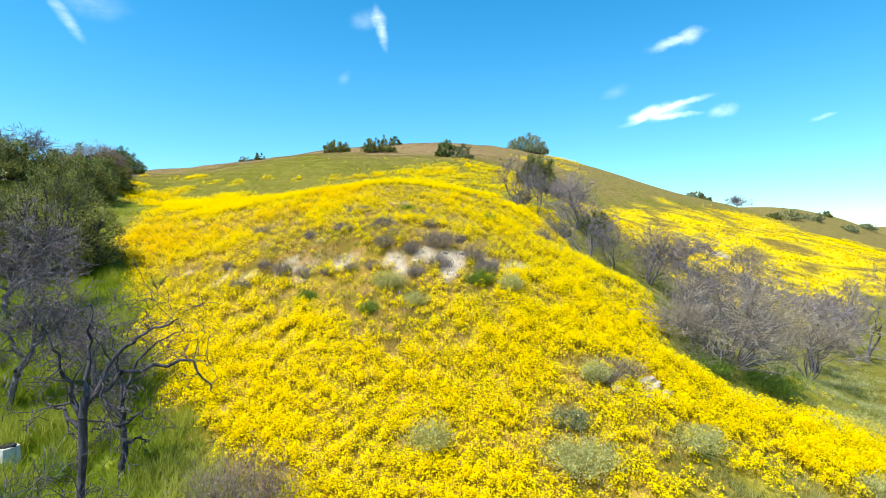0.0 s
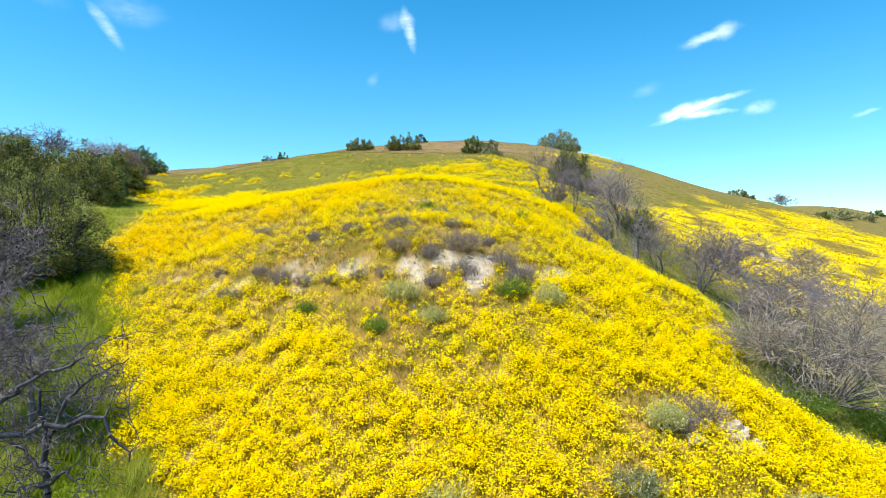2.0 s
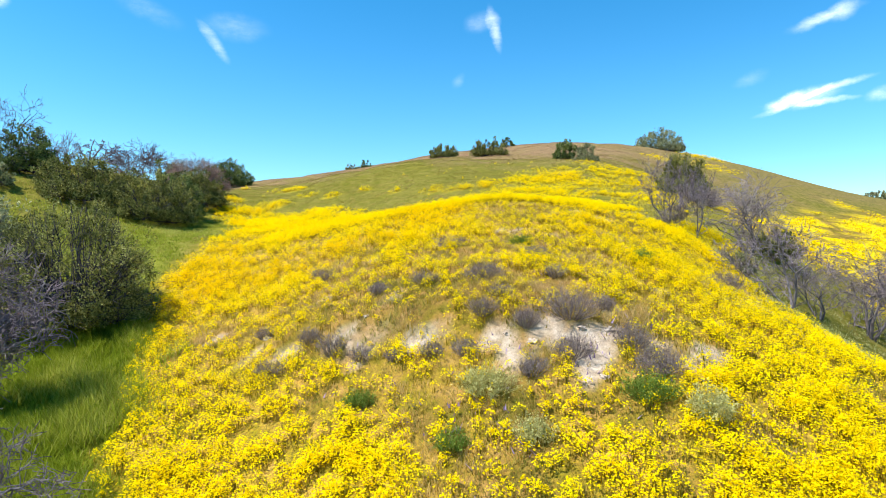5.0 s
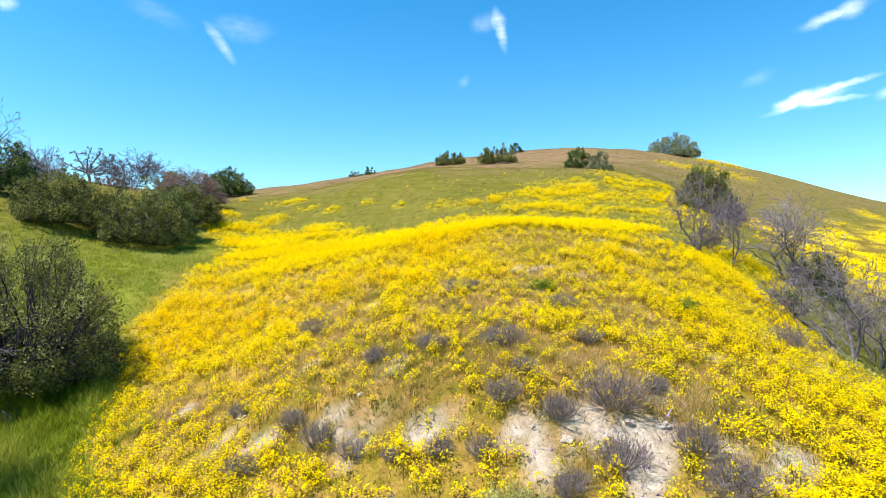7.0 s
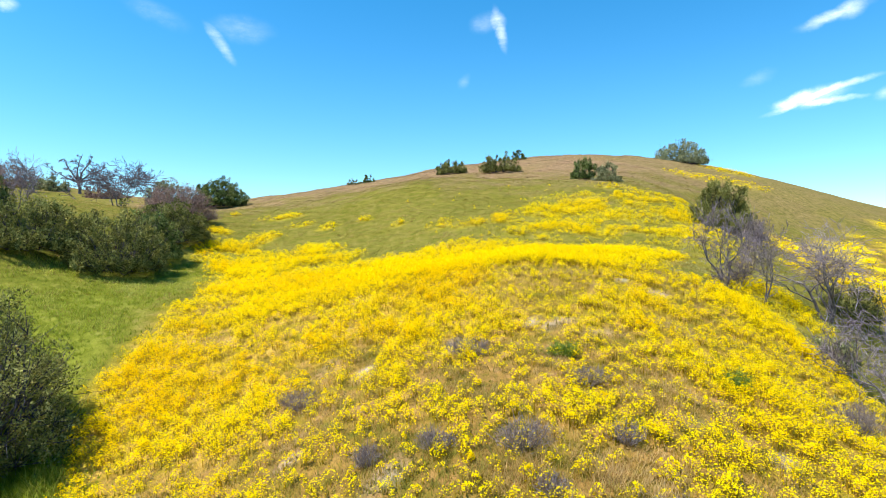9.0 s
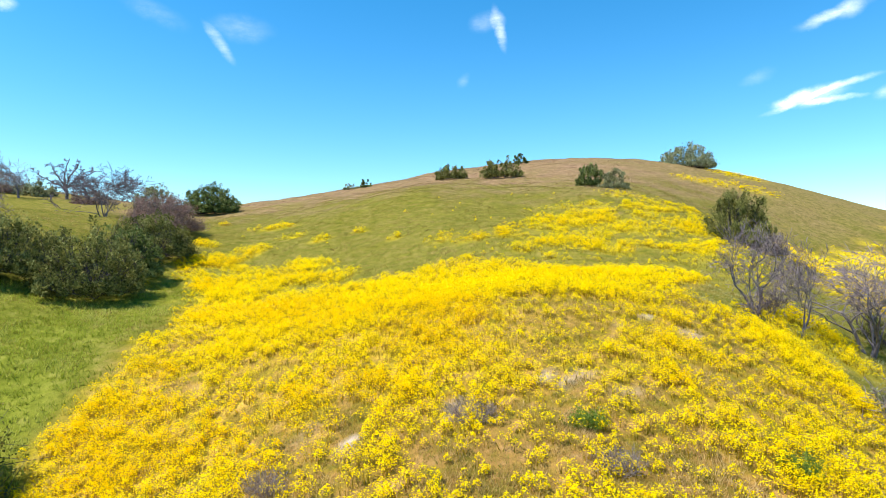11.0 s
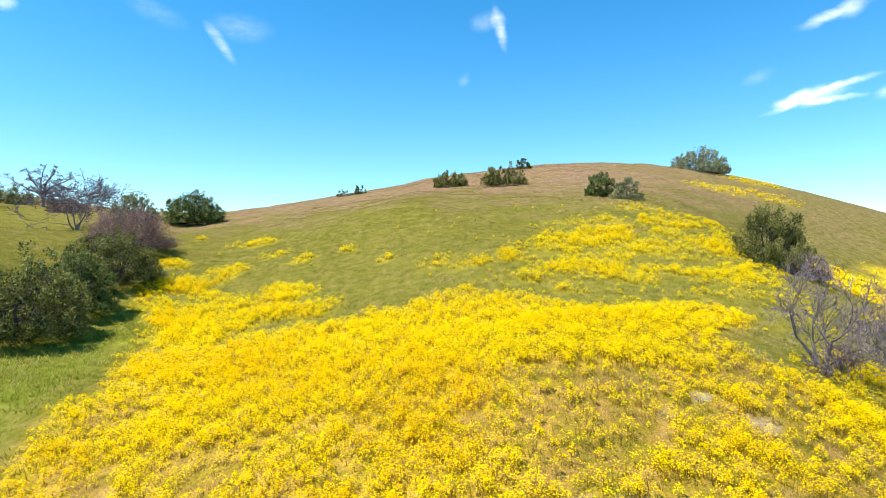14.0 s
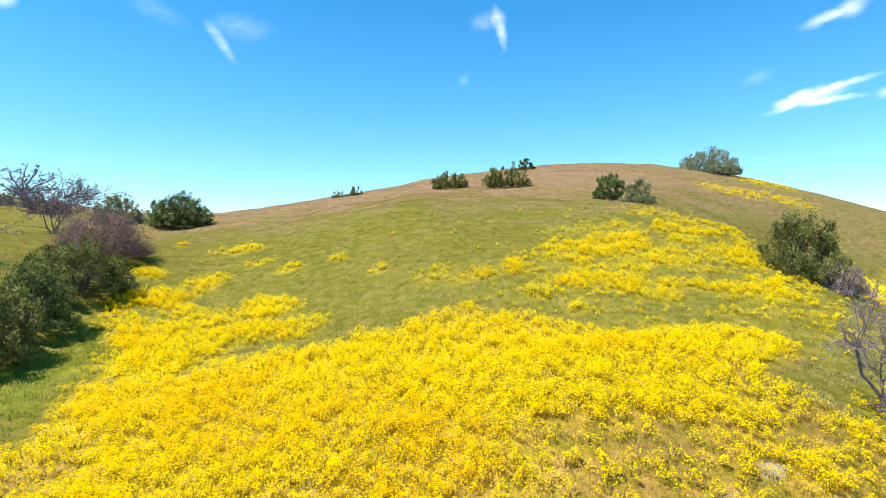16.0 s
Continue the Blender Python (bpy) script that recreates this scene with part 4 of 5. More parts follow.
def leafy_bush(x, y, wide, high, seed, label, leaf, count=5200, size=0.075, sprays=60, upright=0.35, name="bush", skirt=1.4, turn=0.0, loose=1.0):
    """A bush of stems from the foot, each ending in clumps of small leaves, with dark gaps between the clumps."""
    rng = np.random.default_rng(seed)
    wide, high = wide * 0.94, high * 0.90
    sprays = int(sprays * 1.7)
    turns, rise = rng.uniform(0, 2 * np.pi, sprays), rng.uniform(0.0, 1.0, sprays) ** (skirt * 1.05)
    flat = np.sqrt(1 - rise**2 * 0.96) * 1.06
    lump = (0.80 + 0.36 * value_noise(np.cos(turns) * 1.9 + seed, np.sin(turns) * 1.9 + rise * 2, seed)) * rng.uniform(0.88, 1.05, sprays)
    ends = np.stack([np.cos(turns) * flat * wide / 2 * lump, np.sin(turns) * flat * wide / 2 * lump, high * (0.04 + 0.96 * rise**0.9) * (0.5 + 0.5 * lump)], -1)
    foot = ends * [0.28, 0.28, 0.0] + rng.normal(0, 0.05, (sprays, 3)) * [1, 1, 0]
    segs = []
    rr = 0.010 + 0.006 * high
    for a, b in zip(foot, ends):
        m1, m2 = a * 0.6 + b * 0.4 + rng.normal(0, 0.05 * high, 3), a * 0.25 + b * 0.75 + rng.normal(0, 0.04 * high, 3)
        segs += [(*a, *m1, rr, rr * 0.7), (*m1, *m2, rr * 0.7, rr * 0.45), (*m2, *(b * 1.02), rr * 0.45, 0.005)]
        for _ in range(3):
            e = m2 + (b - m2) * rng.uniform(0, 0.8) + rng.normal(0, 0.09 * high, 3) + (0, 0, 0.06 * high)
            segs.append((*m2, *e, rr * 0.35, 0.004))
    bush = new(name)
    co, f = tubes(segs, 3)
    tagged(part("woody_base", mesh_of("woody_base", co, f, BARK if leaf in (RED_LEAF, TWIG_LEAF) else DARK_BARK), bush), kind="stuff")
    # clumps: a few near the end of each stem, some inside
    clumps = 4
    c = np.repeat(np.arange(sprays), clumps)
    t = 0.42 + 0.60 * rng.beta(2.4, 1.0, len(c))
    mean = (wide + high) / 2
    heart = foot[c] + (ends - foot)[c] * t[:, None] + rng.normal(0, 0.045 * mean, (len(c), 3))
    low = np.arange(0, len(c), 5)
    rim = rng.uniform(0.55, 0.98, len(low)) * wide / 2
    swing = rng.uniform(0, 2 * np.pi, len(low))
    heart[low] = np.stack([np.cos(swing) * rim, np.sin(swing) * rim, rng.uniform(0.0, 0.22, len(low)) * high], -1)
    big = 0.056 * mean * rng.uniform(0.6, 1.4, len(c)) * loose
    j = rng.integers(0, len(c), int(count * 1.55))
    d = rng.normal(size=(len(j), 3))
    d /= np.linalg.norm(d, axis=1, keepdims=True)
    shell = rng.uniform(0.20, 1.0, (len(j), 1)) ** 0.45
    reach = d * shell * big[j][:, None] * [1, 1, 1.0 + 0.45 * upright]
    at = heart[j] + reach
    at[:, 2] += upright * 0.05 * high * rng.uniform(0, 1, len(j)) ** 3
    ok = at[:, 2] > 0.0
    at, j, d = at[ok], j[ok], d[ok]
    grain = d * 0.8 + rng.normal(0, 0.45, (len(j), 3)) + [0, 0, 0.25 + 0.5 * upright]
    co, f = leaves(at, size * 1.45 * rng.uniform(0.6, 1.35, len(j)), rng, 0.5, 0.56, grain)
    tone = np.clip(rng.normal(0.46, 0.20, len(j)) + rng.uniform(-0.30, 0.30, len(c))[j] + rng.uniform(-0.12, 0.12, sprays)[c[j]], 0, 1)
    part("foliage", mesh_of("foliage", co, f, leaf, np.repeat(tone, 4)), bush)
    return tagged(place(bush, x, y, turn, 0.06 if math.hypot(x, y - 20) < 60 else 0.45), label, "bush")


def scrub(x, y, wide, high, seed, label, mat=None, count=190, leaf=None, name="scrub", leaf_count=500):
    """A low dome of fine woody stems."""
    rng = np.random.default_rng(seed)
    count = int(count * max(1.0, wide * 1.4))
    turn, rad = rng.uniform(0, 2 * np.pi, count), np.sqrt(rng.uniform(0, 1, count))
    foot = np.stack([np.cos(turn) * rad * wide * 0.2, np.sin(turn) * rad * wide * 0.2, np.full(count, -0.03)], -1)
    tip = np.stack([np.cos(turn) * rad * wide / 2, np.sin(turn) * rad * wide / 2, high * np.sqrt(np.clip(1.02 - 0.75 * rad**2, 0.1, 1)) * rng.uniform(0.7, 1.1, count)], -1)
    lobe = 0.62 + 0.7 * value_noise(np.cos(turn) * 1.6 + seed, np.sin(turn) * 1.6, seed)
    tip *= np.stack([lobe, lobe, 0.55 + 0.45 * lobe], -1)
    tip += rng.normal(0, 0.10 * wide, (count, 3)) * [1, 1, 0.7]
    midp = foot * 0.45 + tip * 0.55 + np.stack([np.cos(turn), np.sin(turn), 0 * turn], -1) * wide * 0.05
    half = count // 3
    twig = np.repeat(np.arange(count), 2)
    start = midp[twig] + (tip - midp)[twig] * rng.uniform(0.1, 1.0, (len(twig), 1))
    reach = rng.normal(0, 1, (len(twig), 3)) + [0, 0, 0.5]
    reach *= (0.13 * high + 0.04) / np.linalg.norm(reach, axis=1, keepdims=True)
    end = start + reach
    end[:, 2] = np.maximum(end[:, 2], 0.01)
    segs = np.concatenate([np.c_[foot, midp, np.full(count, 0.006), np.full(count, 0.005)][:half], np.c_[midp, tip, np.full(count, 0.005), np.full(count, 0.0025)][:half],
                           np.c_[start, end, np.full(len(twig), 0.0045), np.full(len(twig), 0.002)]])
    thing = new(name)
    co, f = tubes(segs, 3)
    tone = np.repeat(np.clip(rng.normal(0.45, 0.22, len(segs)), 0, 1), 6)
    tagged(part("twiggy_dome", mesh_of("twiggy_dome", co, f, mat or leaf or SCRUB, tone), thing), kind="stuff")
    if leaf:
        k = rng.integers(0, count, leaf_count)
        t = rng.uniform(0.35, 1.05, leaf_count)[:, None]
        co, f = leaves(foot[k] * (1 - t) + tip[k] * t + rng.normal(0, 0.04 * wide, (leaf_count, 3)), 0.06 * rng.uniform(0.6, 1.3, leaf_count), rng, 0.6, 0.5)
        part("foliage", mesh_of("foliage", co, f, leaf, np.repeat(np.clip(rng.normal(0.5, 0.2, leaf_count), 0, 1), 4)), thing)
    return tagged(place(thing, x, y, 0, 0.03), label, "shrub")


# bushes on the crest
DEEP = "dark green rounded evergreen bush on the hilltop"
leafy_bush(0.8, 61.6, 3.9, 2.1, 101, DEEP, OLIVE_LEAF, 4600, 0.13, 34, upright=1.3, skirt=2.0)
leafy_bush(7.1, 61.6, 5.0, 2.7, 102, DEEP, OLIVE_LEAF, 6500, 0.13, 46, upright=1.2, skirt=1.8)
leafy_bush(11.3, 74.5, 2.2, 1.6, 103, "small dark bush behind the hilltop", DEEP_LEAF, 1600, 0.16, 18)
leafy_bush(14.7, 48.4, 2.7, 2.5, 104, "dark green bush with upright sprays on the slope", DEEP_LEAF, 5000, 0.11, 30, upright=1.3, skirt=1.6)
leafy_bush(16.7, 46.6, 3.1, 2.0, 105, "grey-green low bush leaning down the slope", GREY_LEAF, 4500, 0.10, 34, upright=1.0, skirt=1.7)
leafy_bush(36.8, 75.6, 8.0, 3.6, 106, "broad grey-green bush on the skyline of the hill", GREY_LEAF, 9000, 0.16, 70, upright=1.2, skirt=1.8)
leafy_bush(-13.9, 73.2, 2.4, 0.9, 107, "tiny bush on the ridge line", GREY_LEAF, 900, 0.14, 18)
leafy_bush(-11.6, 72.6, 1.9, 1.3, 108, "tiny bush on the ridge line", DEEP_LEAF, 900, 0.14, 16)
leafy_bush(-28.3, 58.6, 6.0, 3.6, 109, "round dark oak bush on the saddle", DEEP_LEAF, 14000, 0.13, 110, upright=0.1)
leafy_bush(21.0, 32.2, 4.4, 4.2, 110, "tall olive-green juniper bush on the flowered slope", OLIVE_LEAF, 18000, 0.085, 56, upright=1.3, skirt=1.4)
leafy_bush(22.1, 30.4, 2.8, 1.9, 111, "grey half-bare bush beside the juniper", SCRUB, 6000, 0.060, 60, upright=0.8, skirt=1.8, loose=1.3)

# trees on the east flank of the spur
GREY_TREE = "leafless grey tree on the flowered slope"
bare_tree(12.8, 15.4, 3.2, 3.9, 201, GREY_TREE, 3, 0.085, 5, lean=0.45, spread=38, grey=0.40, tilt=(-0.10, 0))
bare_tree(13.6, 13.7, 2.6, 3.7, 202, "slender leafless tree with a dense twiggy crown", 2, 0.06, 5, lean=0.30, spread=40, grey=0.36)
bare_tree(13.0, 14.8, 1.5, 1.6, 222, "low leafless brush under the grey trees", 5, 0.02, 4, lean=0.3, spread=30, grey=0.34, name="thicket", category="shrub")
bare_tree(17.0, 14.6, 4.2, 4.4, 203, "gnarled grey leafless oak in the gully", 3, 0.11, 5, grey=0.52, lean=0.4)
bare_tree(13.8, 6.3, 4.2, 4.3, 204, "small leafless grey tree leaning out of the gully", 3, 0.085, 5, tilt=(-0.30, 0.1), lean=0.35, grey=0.42)
bare_tree(16.6, 8.6, 3.4, 3.4, 215, "grey leafless tree with a matted crown", 3, 0.07, 5, grey=0.40)
bare_tree(20.6, 10.8, 4.8, 4.2, 205, "drooping grey leafless tree with a dense crown", 4, 0.11, 5, lift=-0.02, lean=0.5, spread=50, grey=0.32)
bare_tree(26.6, 3.5, 5.4, 5.2, 206, "round-crowned lilac-grey leafless tree on the gully floor", 3, 0.13, 5, spread=44, twig_r=0.009, grey=0.50)
bare_tree(35.1, 7.7, 6.4, 5.6, 207, "round-crowned leafless tree on the gully floor", 3, 0.14, 5, twig_r=0.012, grey=0.5, lift=0.02)
bare_tree(35.4, 19.3, 4.0, 3.6, 208, "small leafless tree below the far slope", 3, 0.08, 5, twig_r=0.012)
bare_tree(30.5, 12.0, 5.4, 4.2, 209, "spreading leafless tree in the gully thicket", 4, 0.10, 5, twig_r=0.009, spread=48)
bare_tree(24.4, 8.2, 5.0, 4.0, 210, "grey leafless thicket tree in the gully", 5, 0.07, 5, twig_r=0.008)
bare_tree(19.2, 3.4, 4.8, 4.0, 216, "grey leafless thicket tree in the gully", 5, 0.07, 5, grey=0.36, twig_r=0.007)
bare_tree(42.0, 14.0, 6.0, 5.0, 217, "round-crowned leafless tree on the gully floor", 3, 0.13, 5, twig_r=0.014)
bare_tree(29.0, 18.0, 4.4, 3.4, 218, "low leafless tree below the far slope", 4, 0.07, 5, twig_r=0.012)
bare_tree(21.5, -1.0, 4.6, 3.4, 223, "pale brown leafless thicket on the gully floor", 6, 0.05, 5, grey=0.62, spread=34, twig_r=0.008, twigs=TWIG_LEAF, name="thicket", category="shrub")
leafy_bush(12.6, -6.0, 4.8, 2.7, 211, "large brown-grey half-bare bush at the gully edge", TWIG_LEAF, 3400, 0.034, 70, upright=0.9, loose=1.6)
bare_tree(12.5, -5.9, 4.4, 3.1, 212, "tangle of grey-brown stems inside the gully bush", 5, 0.035, 5, lean=0.5, lift=0.05, spread=38, twig_r=0.008, twigs=TWIG_LEAF, grey=0.6, name="thicket", category="shrub")
leafy_bush(16.6, -1.8, 3.8, 2.5, 219, "brown-grey half-bare bush in the gully", TWIG_LEAF, 3400, 0.04, 90, upright=0.6, loose=1.5)
leafy_bush(19.5, 16.6, 2.9, 1.95, 213, "dark green bush beside the grey tree", OLIVE_LEAF, 9000, 0.06, 60, upright=0.9)
leafy_bush(13.0, 8.7, 1.6, 1.1, 214, "low grey-green shrub at the edge of the flowers", GREY_LEAF, 3000, 0.05, 30)
scrub(13.5, -7.0, 2.6, 0.75, 220, "fresh green herbs at the foot of the gully bush", leaf=FRESH_LEAF, leaf_count=4200)
scrub(11.2, -7.0, 1.8, 0.5, 221, "fresh green herbs at the foot of the gully bush", leaf=FRESH_LEAF, leaf_count=2000)

# west gully, nearest trees
guided_tree(-5.4, -12.0, ((0, 0, -0.1), (-0.06, 0.05, 1.8), (0.04, 0, 3.6)), (((0.04, 0, 3.5), (0.02, 0.2, 4.4), (0.10, 0.1, 5.2)), ((0, 0, 3.2), (-0.25, -0.1, 4.0), (-0.55, -0.2, 4.9)),
            ((0.04, 0, 3.4), (0.60, 0.1, 4.0), (1.75, 0.3, 4.1), (2.05, 0.3, 3.5)), ((0.02, 0, 2.9), (-0.4, 0.3, 3.3), (-0.8, 0.5, 3.4)), ((0.05, 0, 3.5), (0.5, 0.2, 4.3), (1.0, 0.3, 4.7), (1.5, 0.3, 4.9))),
            301, "dead black-barked oak with crooked limbs", 0.098)
guided_tree(-5.85, -8.8, ((0, 0, -0.1), (0.05, 0, 1.0), (0.03, 0, 1.9)), (((0.03, 0, 1.8), (0.3, 0.1, 2.7), (0.75, 0.2, 3.2), (1.35, 0.2, 3.5)), ((0.03, 0, 1.9), (-0.1, 0.1, 2.8), (-0.25, 0.1, 3.6)),
            ((0.03, 0, 1.5), (-0.5, 0.2, 2.0), (-0.9, 0.3, 2.1)), ((0.03, 0, 1.3), (0.4, -0.2, 1.6), (0.8, -0.3, 1.5))), 302, "dead oak with crooked dark limbs", 0.085)
guided_tree(-9.5, -6.0, ((0, 0, -0.1), (0.2, 0, 0.9), (0.6, 0, 1.7)), (((0.6, 0, 1.6), (1.0, 0.1, 2.2), (1.5, 0.2, 2.6), (2.0, 0.2, 2.7)), ((0.6, 0, 1.7), (0.6, 0.1, 2.6), (0.45, 0.2, 3.5)),
            ((0.4, 0, 1.3), (-0.1, 0.1, 2.1), (-0.7, 0.2, 2.6)), ((0.6, 0, 1.7), (1.0, 0.3, 2.8), (1.2, 0.5, 3.5))), 303, "leafless grey oak leaning over the green gully", 0.10, False)
guided_tree(-12.0, -1.2, ((0, 0, -0.1), (0.05, 0, 0.7), (0.25, 0, 1.4)), (((0.2, 0, 1.3), (0.8, 0.1, 2.2), (1.6, 0.2, 2.9)), ((0.25, 0, 1.4), (-0.3, 0.1, 2.4), (-0.9, 0.2, 3.2)), ((0.25, 0, 1.4), (0.5, 0.2, 2.6), (0.6, 0.3, 3.8)),
            ((0.2, 0, 1.2), (1.2, -0.2, 1.8), (2.1, -0.3, 2.2)), ((0.2, 0, 1.2), (-0.8, -0.2, 1.8), (-1.5, -0.3, 2.4)), ((0.25, 0, 1.4), (1.0, 0.6, 2.6), (1.4, 1.0, 3.4))), 304, "leafless grey oak with a dense twiggy crown", 0.13, False, twig_r=0.009)
guided_tree(-7.4, -6.3, ((0, 0, -0.1), (0.08, 0, 0.8), (0.05, 0, 1.6)), (((0.05, 0, 1.0), (0.6, 0.1, 0.95), (1.1, 0.1, 0.4)), ((0.05, 0, 1.5), (-0.5, 0.1, 2.0), (-1.0, 0.2, 2.1)), ((0.05, 0, 1.6), (0.4, 0.1, 2.2), (0.9, 0.1, 2.4)),
            ((0.05, 0, 1.3), (-0.7, 0, 1.5), (-1.4, 0, 1.2))), 305, "low dead oak with bleached drooping limbs", 0.085, False)
bare_tree(-7.0, -10.6, 1.3, 1.9, 308, "bare sapling in the wet grass", 3, 0.02, 3, dark=True, twig_r=0.005, name="bare_sapling")
bare_tree(-6.2, -11.6, 1.0, 1.6, 309, "bare sapling in the wet grass", 3, 0.018, 3, dark=True, twig_r=0.005, name="bare_sapling")
leafy_bush(-12.9, 4.4, 5.1, 4.7, 306, "large olive-grey juniper bush at the gully edge", OLIVE_LEAF, 36000, 0.056, 150, upright=0.35)
leafy_bush(-17.0, 4.0, 5.6, 4.6, 307, "large olive-green bush in the gully", GREY_LEAF, 22000, 0.08, 110, upright=0.2)

# west slope, farther
leafy_bush(-22.2, 19.3, 5.6, 3.1, 311, "olive-grey rounded bush in the meadow", OLIVE_LEAF, 15000, 0.085, 90, upright=0.6)
leafy_bush(-18.7, 20.6, 5.3, 3.7, 312, "deep green rounded bush in the meadow", OLIVE_LEAF, 19000, 0.085, 100, upright=0.6)
leafy_bush(-19.2, 25.0, 4.2, 3.2, 313, "dark olive bush in the meadow", DEEP_LEAF, 9000, 0.09, 60, upright=0.3)
leafy_bush(-20.3, 30.2, 5.4, 3.2, 314, "broad olive-green bush beside the flowers", OLIVE_LEAF, 13000, 0.09, 80, upright=0.3)
leafy_bush(-22.9, 36.6, 6.2, 3.2, 315, "russet twiggy dome-shaped bush", RED_LEAF, 16000, 0.07, 120, upright=0.4, loose=1.4)
bare_tree(-37.6, 52.6, 8.0, 5.6, 316, "leafless brownish tree with a dense twiggy crown", 4, 0.11, 5, lift=0.05, lean=0.45, spread=42, twig_r=0.020, grey=0.20)
leafy_bush(-36.4, 61.4, 5.2, 3.7, 317, "silvery grey-green bush on the saddle", GREY_LEAF, 7500, 0.12, 60)
guided_tree(-53.0, 69.0, ((0, 0, -0.2), (0.1, 0, 0.9), (-0.1, 0, 1.8)), (((0, 0, 1.7), (1.2, 0.2, 2.8), (2.6, 0.4, 3.4), (3.9, 0.4, 4.0)), ((0, 0, 1.8), (0.6, -0.2, 3.2), (1.7, -0.3, 4.4), (2.2, -0.3, 5.4)), ((-0.1, 0, 1.8), (-0.4, 0.2, 3.4), (-0.2, 0.3, 4.6), (0.3, 0.3, 5.8)),
            ((-0.1, 0, 1.8), (-1.1, 0.2, 3.0), (-2.0, 0.3, 4.2), (-2.4, 0.3, 5.3)), ((-0.1, 0, 1.6), (-1.6, 0, 2.3), (-2.9, -0.2, 3.0), (-4.0, -0.2, 3.7)), ((0, 0, 1.7), (1.4, 0.3, 2.2), (2.9, 0.5, 2.5), (4.0, 0.6, 2.7))),
            318, "old leafless oak with a wide crooked crown", 0.26, False, twig_r=0.024, shoots=1)
bare_tree(-56.4, 64.8, 4.4, 5.6, 326, "leafless upright tree on the western bank", 1, 0.14, 5, twig_r=0.015)
leafy_bush(-63.0, 70.0, 6.0, 4.4, 327, "grey twiggy bush on the western bank", RED_LEAF, 6000, 0.12, 60, loose=1.4)
leafy_bush(-58.0, 70.0, 5.0, 3.0, 319, "grey bush on the western skyline", GREY_LEAF, 3500, 0.16, 40)
leafy_bush(-48.5, 67.0, 5.0, 2.4, 320, "grey-brown bush beside the old oak", RED_LEAF, 3500, 0.15, 44)
leafy_bush(-27.0, 21.0, 3.6, 3.6, 321, "dark green bush on the western bank", DEEP_LEAF, 9500, 0.09, 60)
bare_tree(-26.4, 23.4, 2.2, 2.8, 322, "small leafless tree on the western bank", 2, 0.05, 5, twig_r=0.008)
bare_tree(-29.6, 19.6, 6.0, 5.0, 323, "leafless oak on the western skyline", 2, 0.14, 5, wob=0.20, dark=True, spread=52, twig_r=0.009)
leafy_bush(-25.2, 16.2, 2.0, 1.6, 324, "grey-green bush on the western bank", GREY_LEAF, 3000, 0.09, 34)

# ridge across the eastern gully
for k, (bx, by, bw, bh) in enumerate(((72, 74, 4.2, 1.7), (76, 76, 3, 1.4), (112, 92, 7.5, 2.8), (106, 90, 4, 1.8), (120, 93, 6, 2.0), (92, 84, 4.5, 1.8), (98, 88, 3, 1.4), (132, 100, 4, 1.6), (126, 88, 5, 1.8), (86, 80, 3, 1.4), (140, 95, 5, 2))):
    tagged(leafy_bush(bx, by, bw, bh, 330 + k, "dark green bush on the far eastern ridge", GREY_LEAF if k % 2 == 0 else OLIVE_LEAF, 1100, 0.26, 30), group="bushes along the eastern ridge")
bare_tree(100, 95, 4.8, 4.0, 341, "round far-off tree on the eastern ridge", 2, 0.16, 5, twig_r=0.03)

scrub(-7.9, -9.6, 1.2, 0.4, 443, "bright green weeds in the gully grass", leaf=FRESH_LEAF, leaf_count=1500)
scrub(-7.2, -8.6, 1.0, 0.4, 444, "bright green weeds in the gully grass", leaf=FRESH_LEAF, leaf_count=1200)

# scrub on the spur
WOODY = "low grey woody scrub on bare soil"
for k, (sx, sy, sw, sh) in enumerate(((-3.5, -0.1, .55, .55), (-2.8, -0.7, .7, .75), (-2.0, -1.2, .55, .45), (1.1, -1.1, .7, .6), (2.1, -1.6, .66, .66), (3.2, -1.55, 1.25, .85), (0.6, -1.9, .55, .5), (4.4, -2.5, .75, .75),
                                       (3.0, -2.6, .85, .65), (-3.9, 4.0, 1.0, .5), (1.25, 0.7, 1.0, .62), (3.15, 3.15, .9, .48), (4.2, -1.1, .5, .42), (-4.3, -1.0, .7, .5), (2.0, -3.0, .7, .5), (4.6, -3.3, .9, .5),
                                       (-1.1, -1.6, .5, .4), (-0.2, -1.7, .55, .4), (-0.4, 1.0, .7, .5), (-1.8, 1.0, .6, .45), (0.4, 5.3, 1.2, .45), (9.5, 3.1, 1.1, .9), (3.3, 0.8, .65, .45), (-5.0, 0.7, .5, .4), (7.15, -8.5, 1.1, .62), (6.4, -9.0, .8, .5), (1.6, -0.5, .6, .4), (4.8, -3.1, .8, .6))):
    tagged(scrub(sx, sy, sw * 1.15, sh * 0.78, 400 + k, WOODY, count=240), group="scrub on the bare ledge")
scrub(13.1, 8.5, 1.3, 0.9, 430, "grey scrub at the edge of the flowers")
scrub(5.1, -4.7, 0.85, 0.7, 431, "pale sage-green shrub among the flowers", leaf=SAGE_LEAF, leaf_count=1400)
scrub(4.2, -4.0, 1.2, 0.55, 432, "fresh green shrub beside the bare soil", leaf=FRESH_LEAF, leaf_count=1400)
scrub(1.0, -3.2, 1.3, 0.6, 433, "blue-grey sage shrub among the flowers", leaf=SAGE_LEAF, leaf_count=1200)
scrub(1.2, -10.0, 1.15, 0.75, 434, "grey-green sage shrub among the flowers", leaf=SAGE_LEAF, leaf_count=1500)
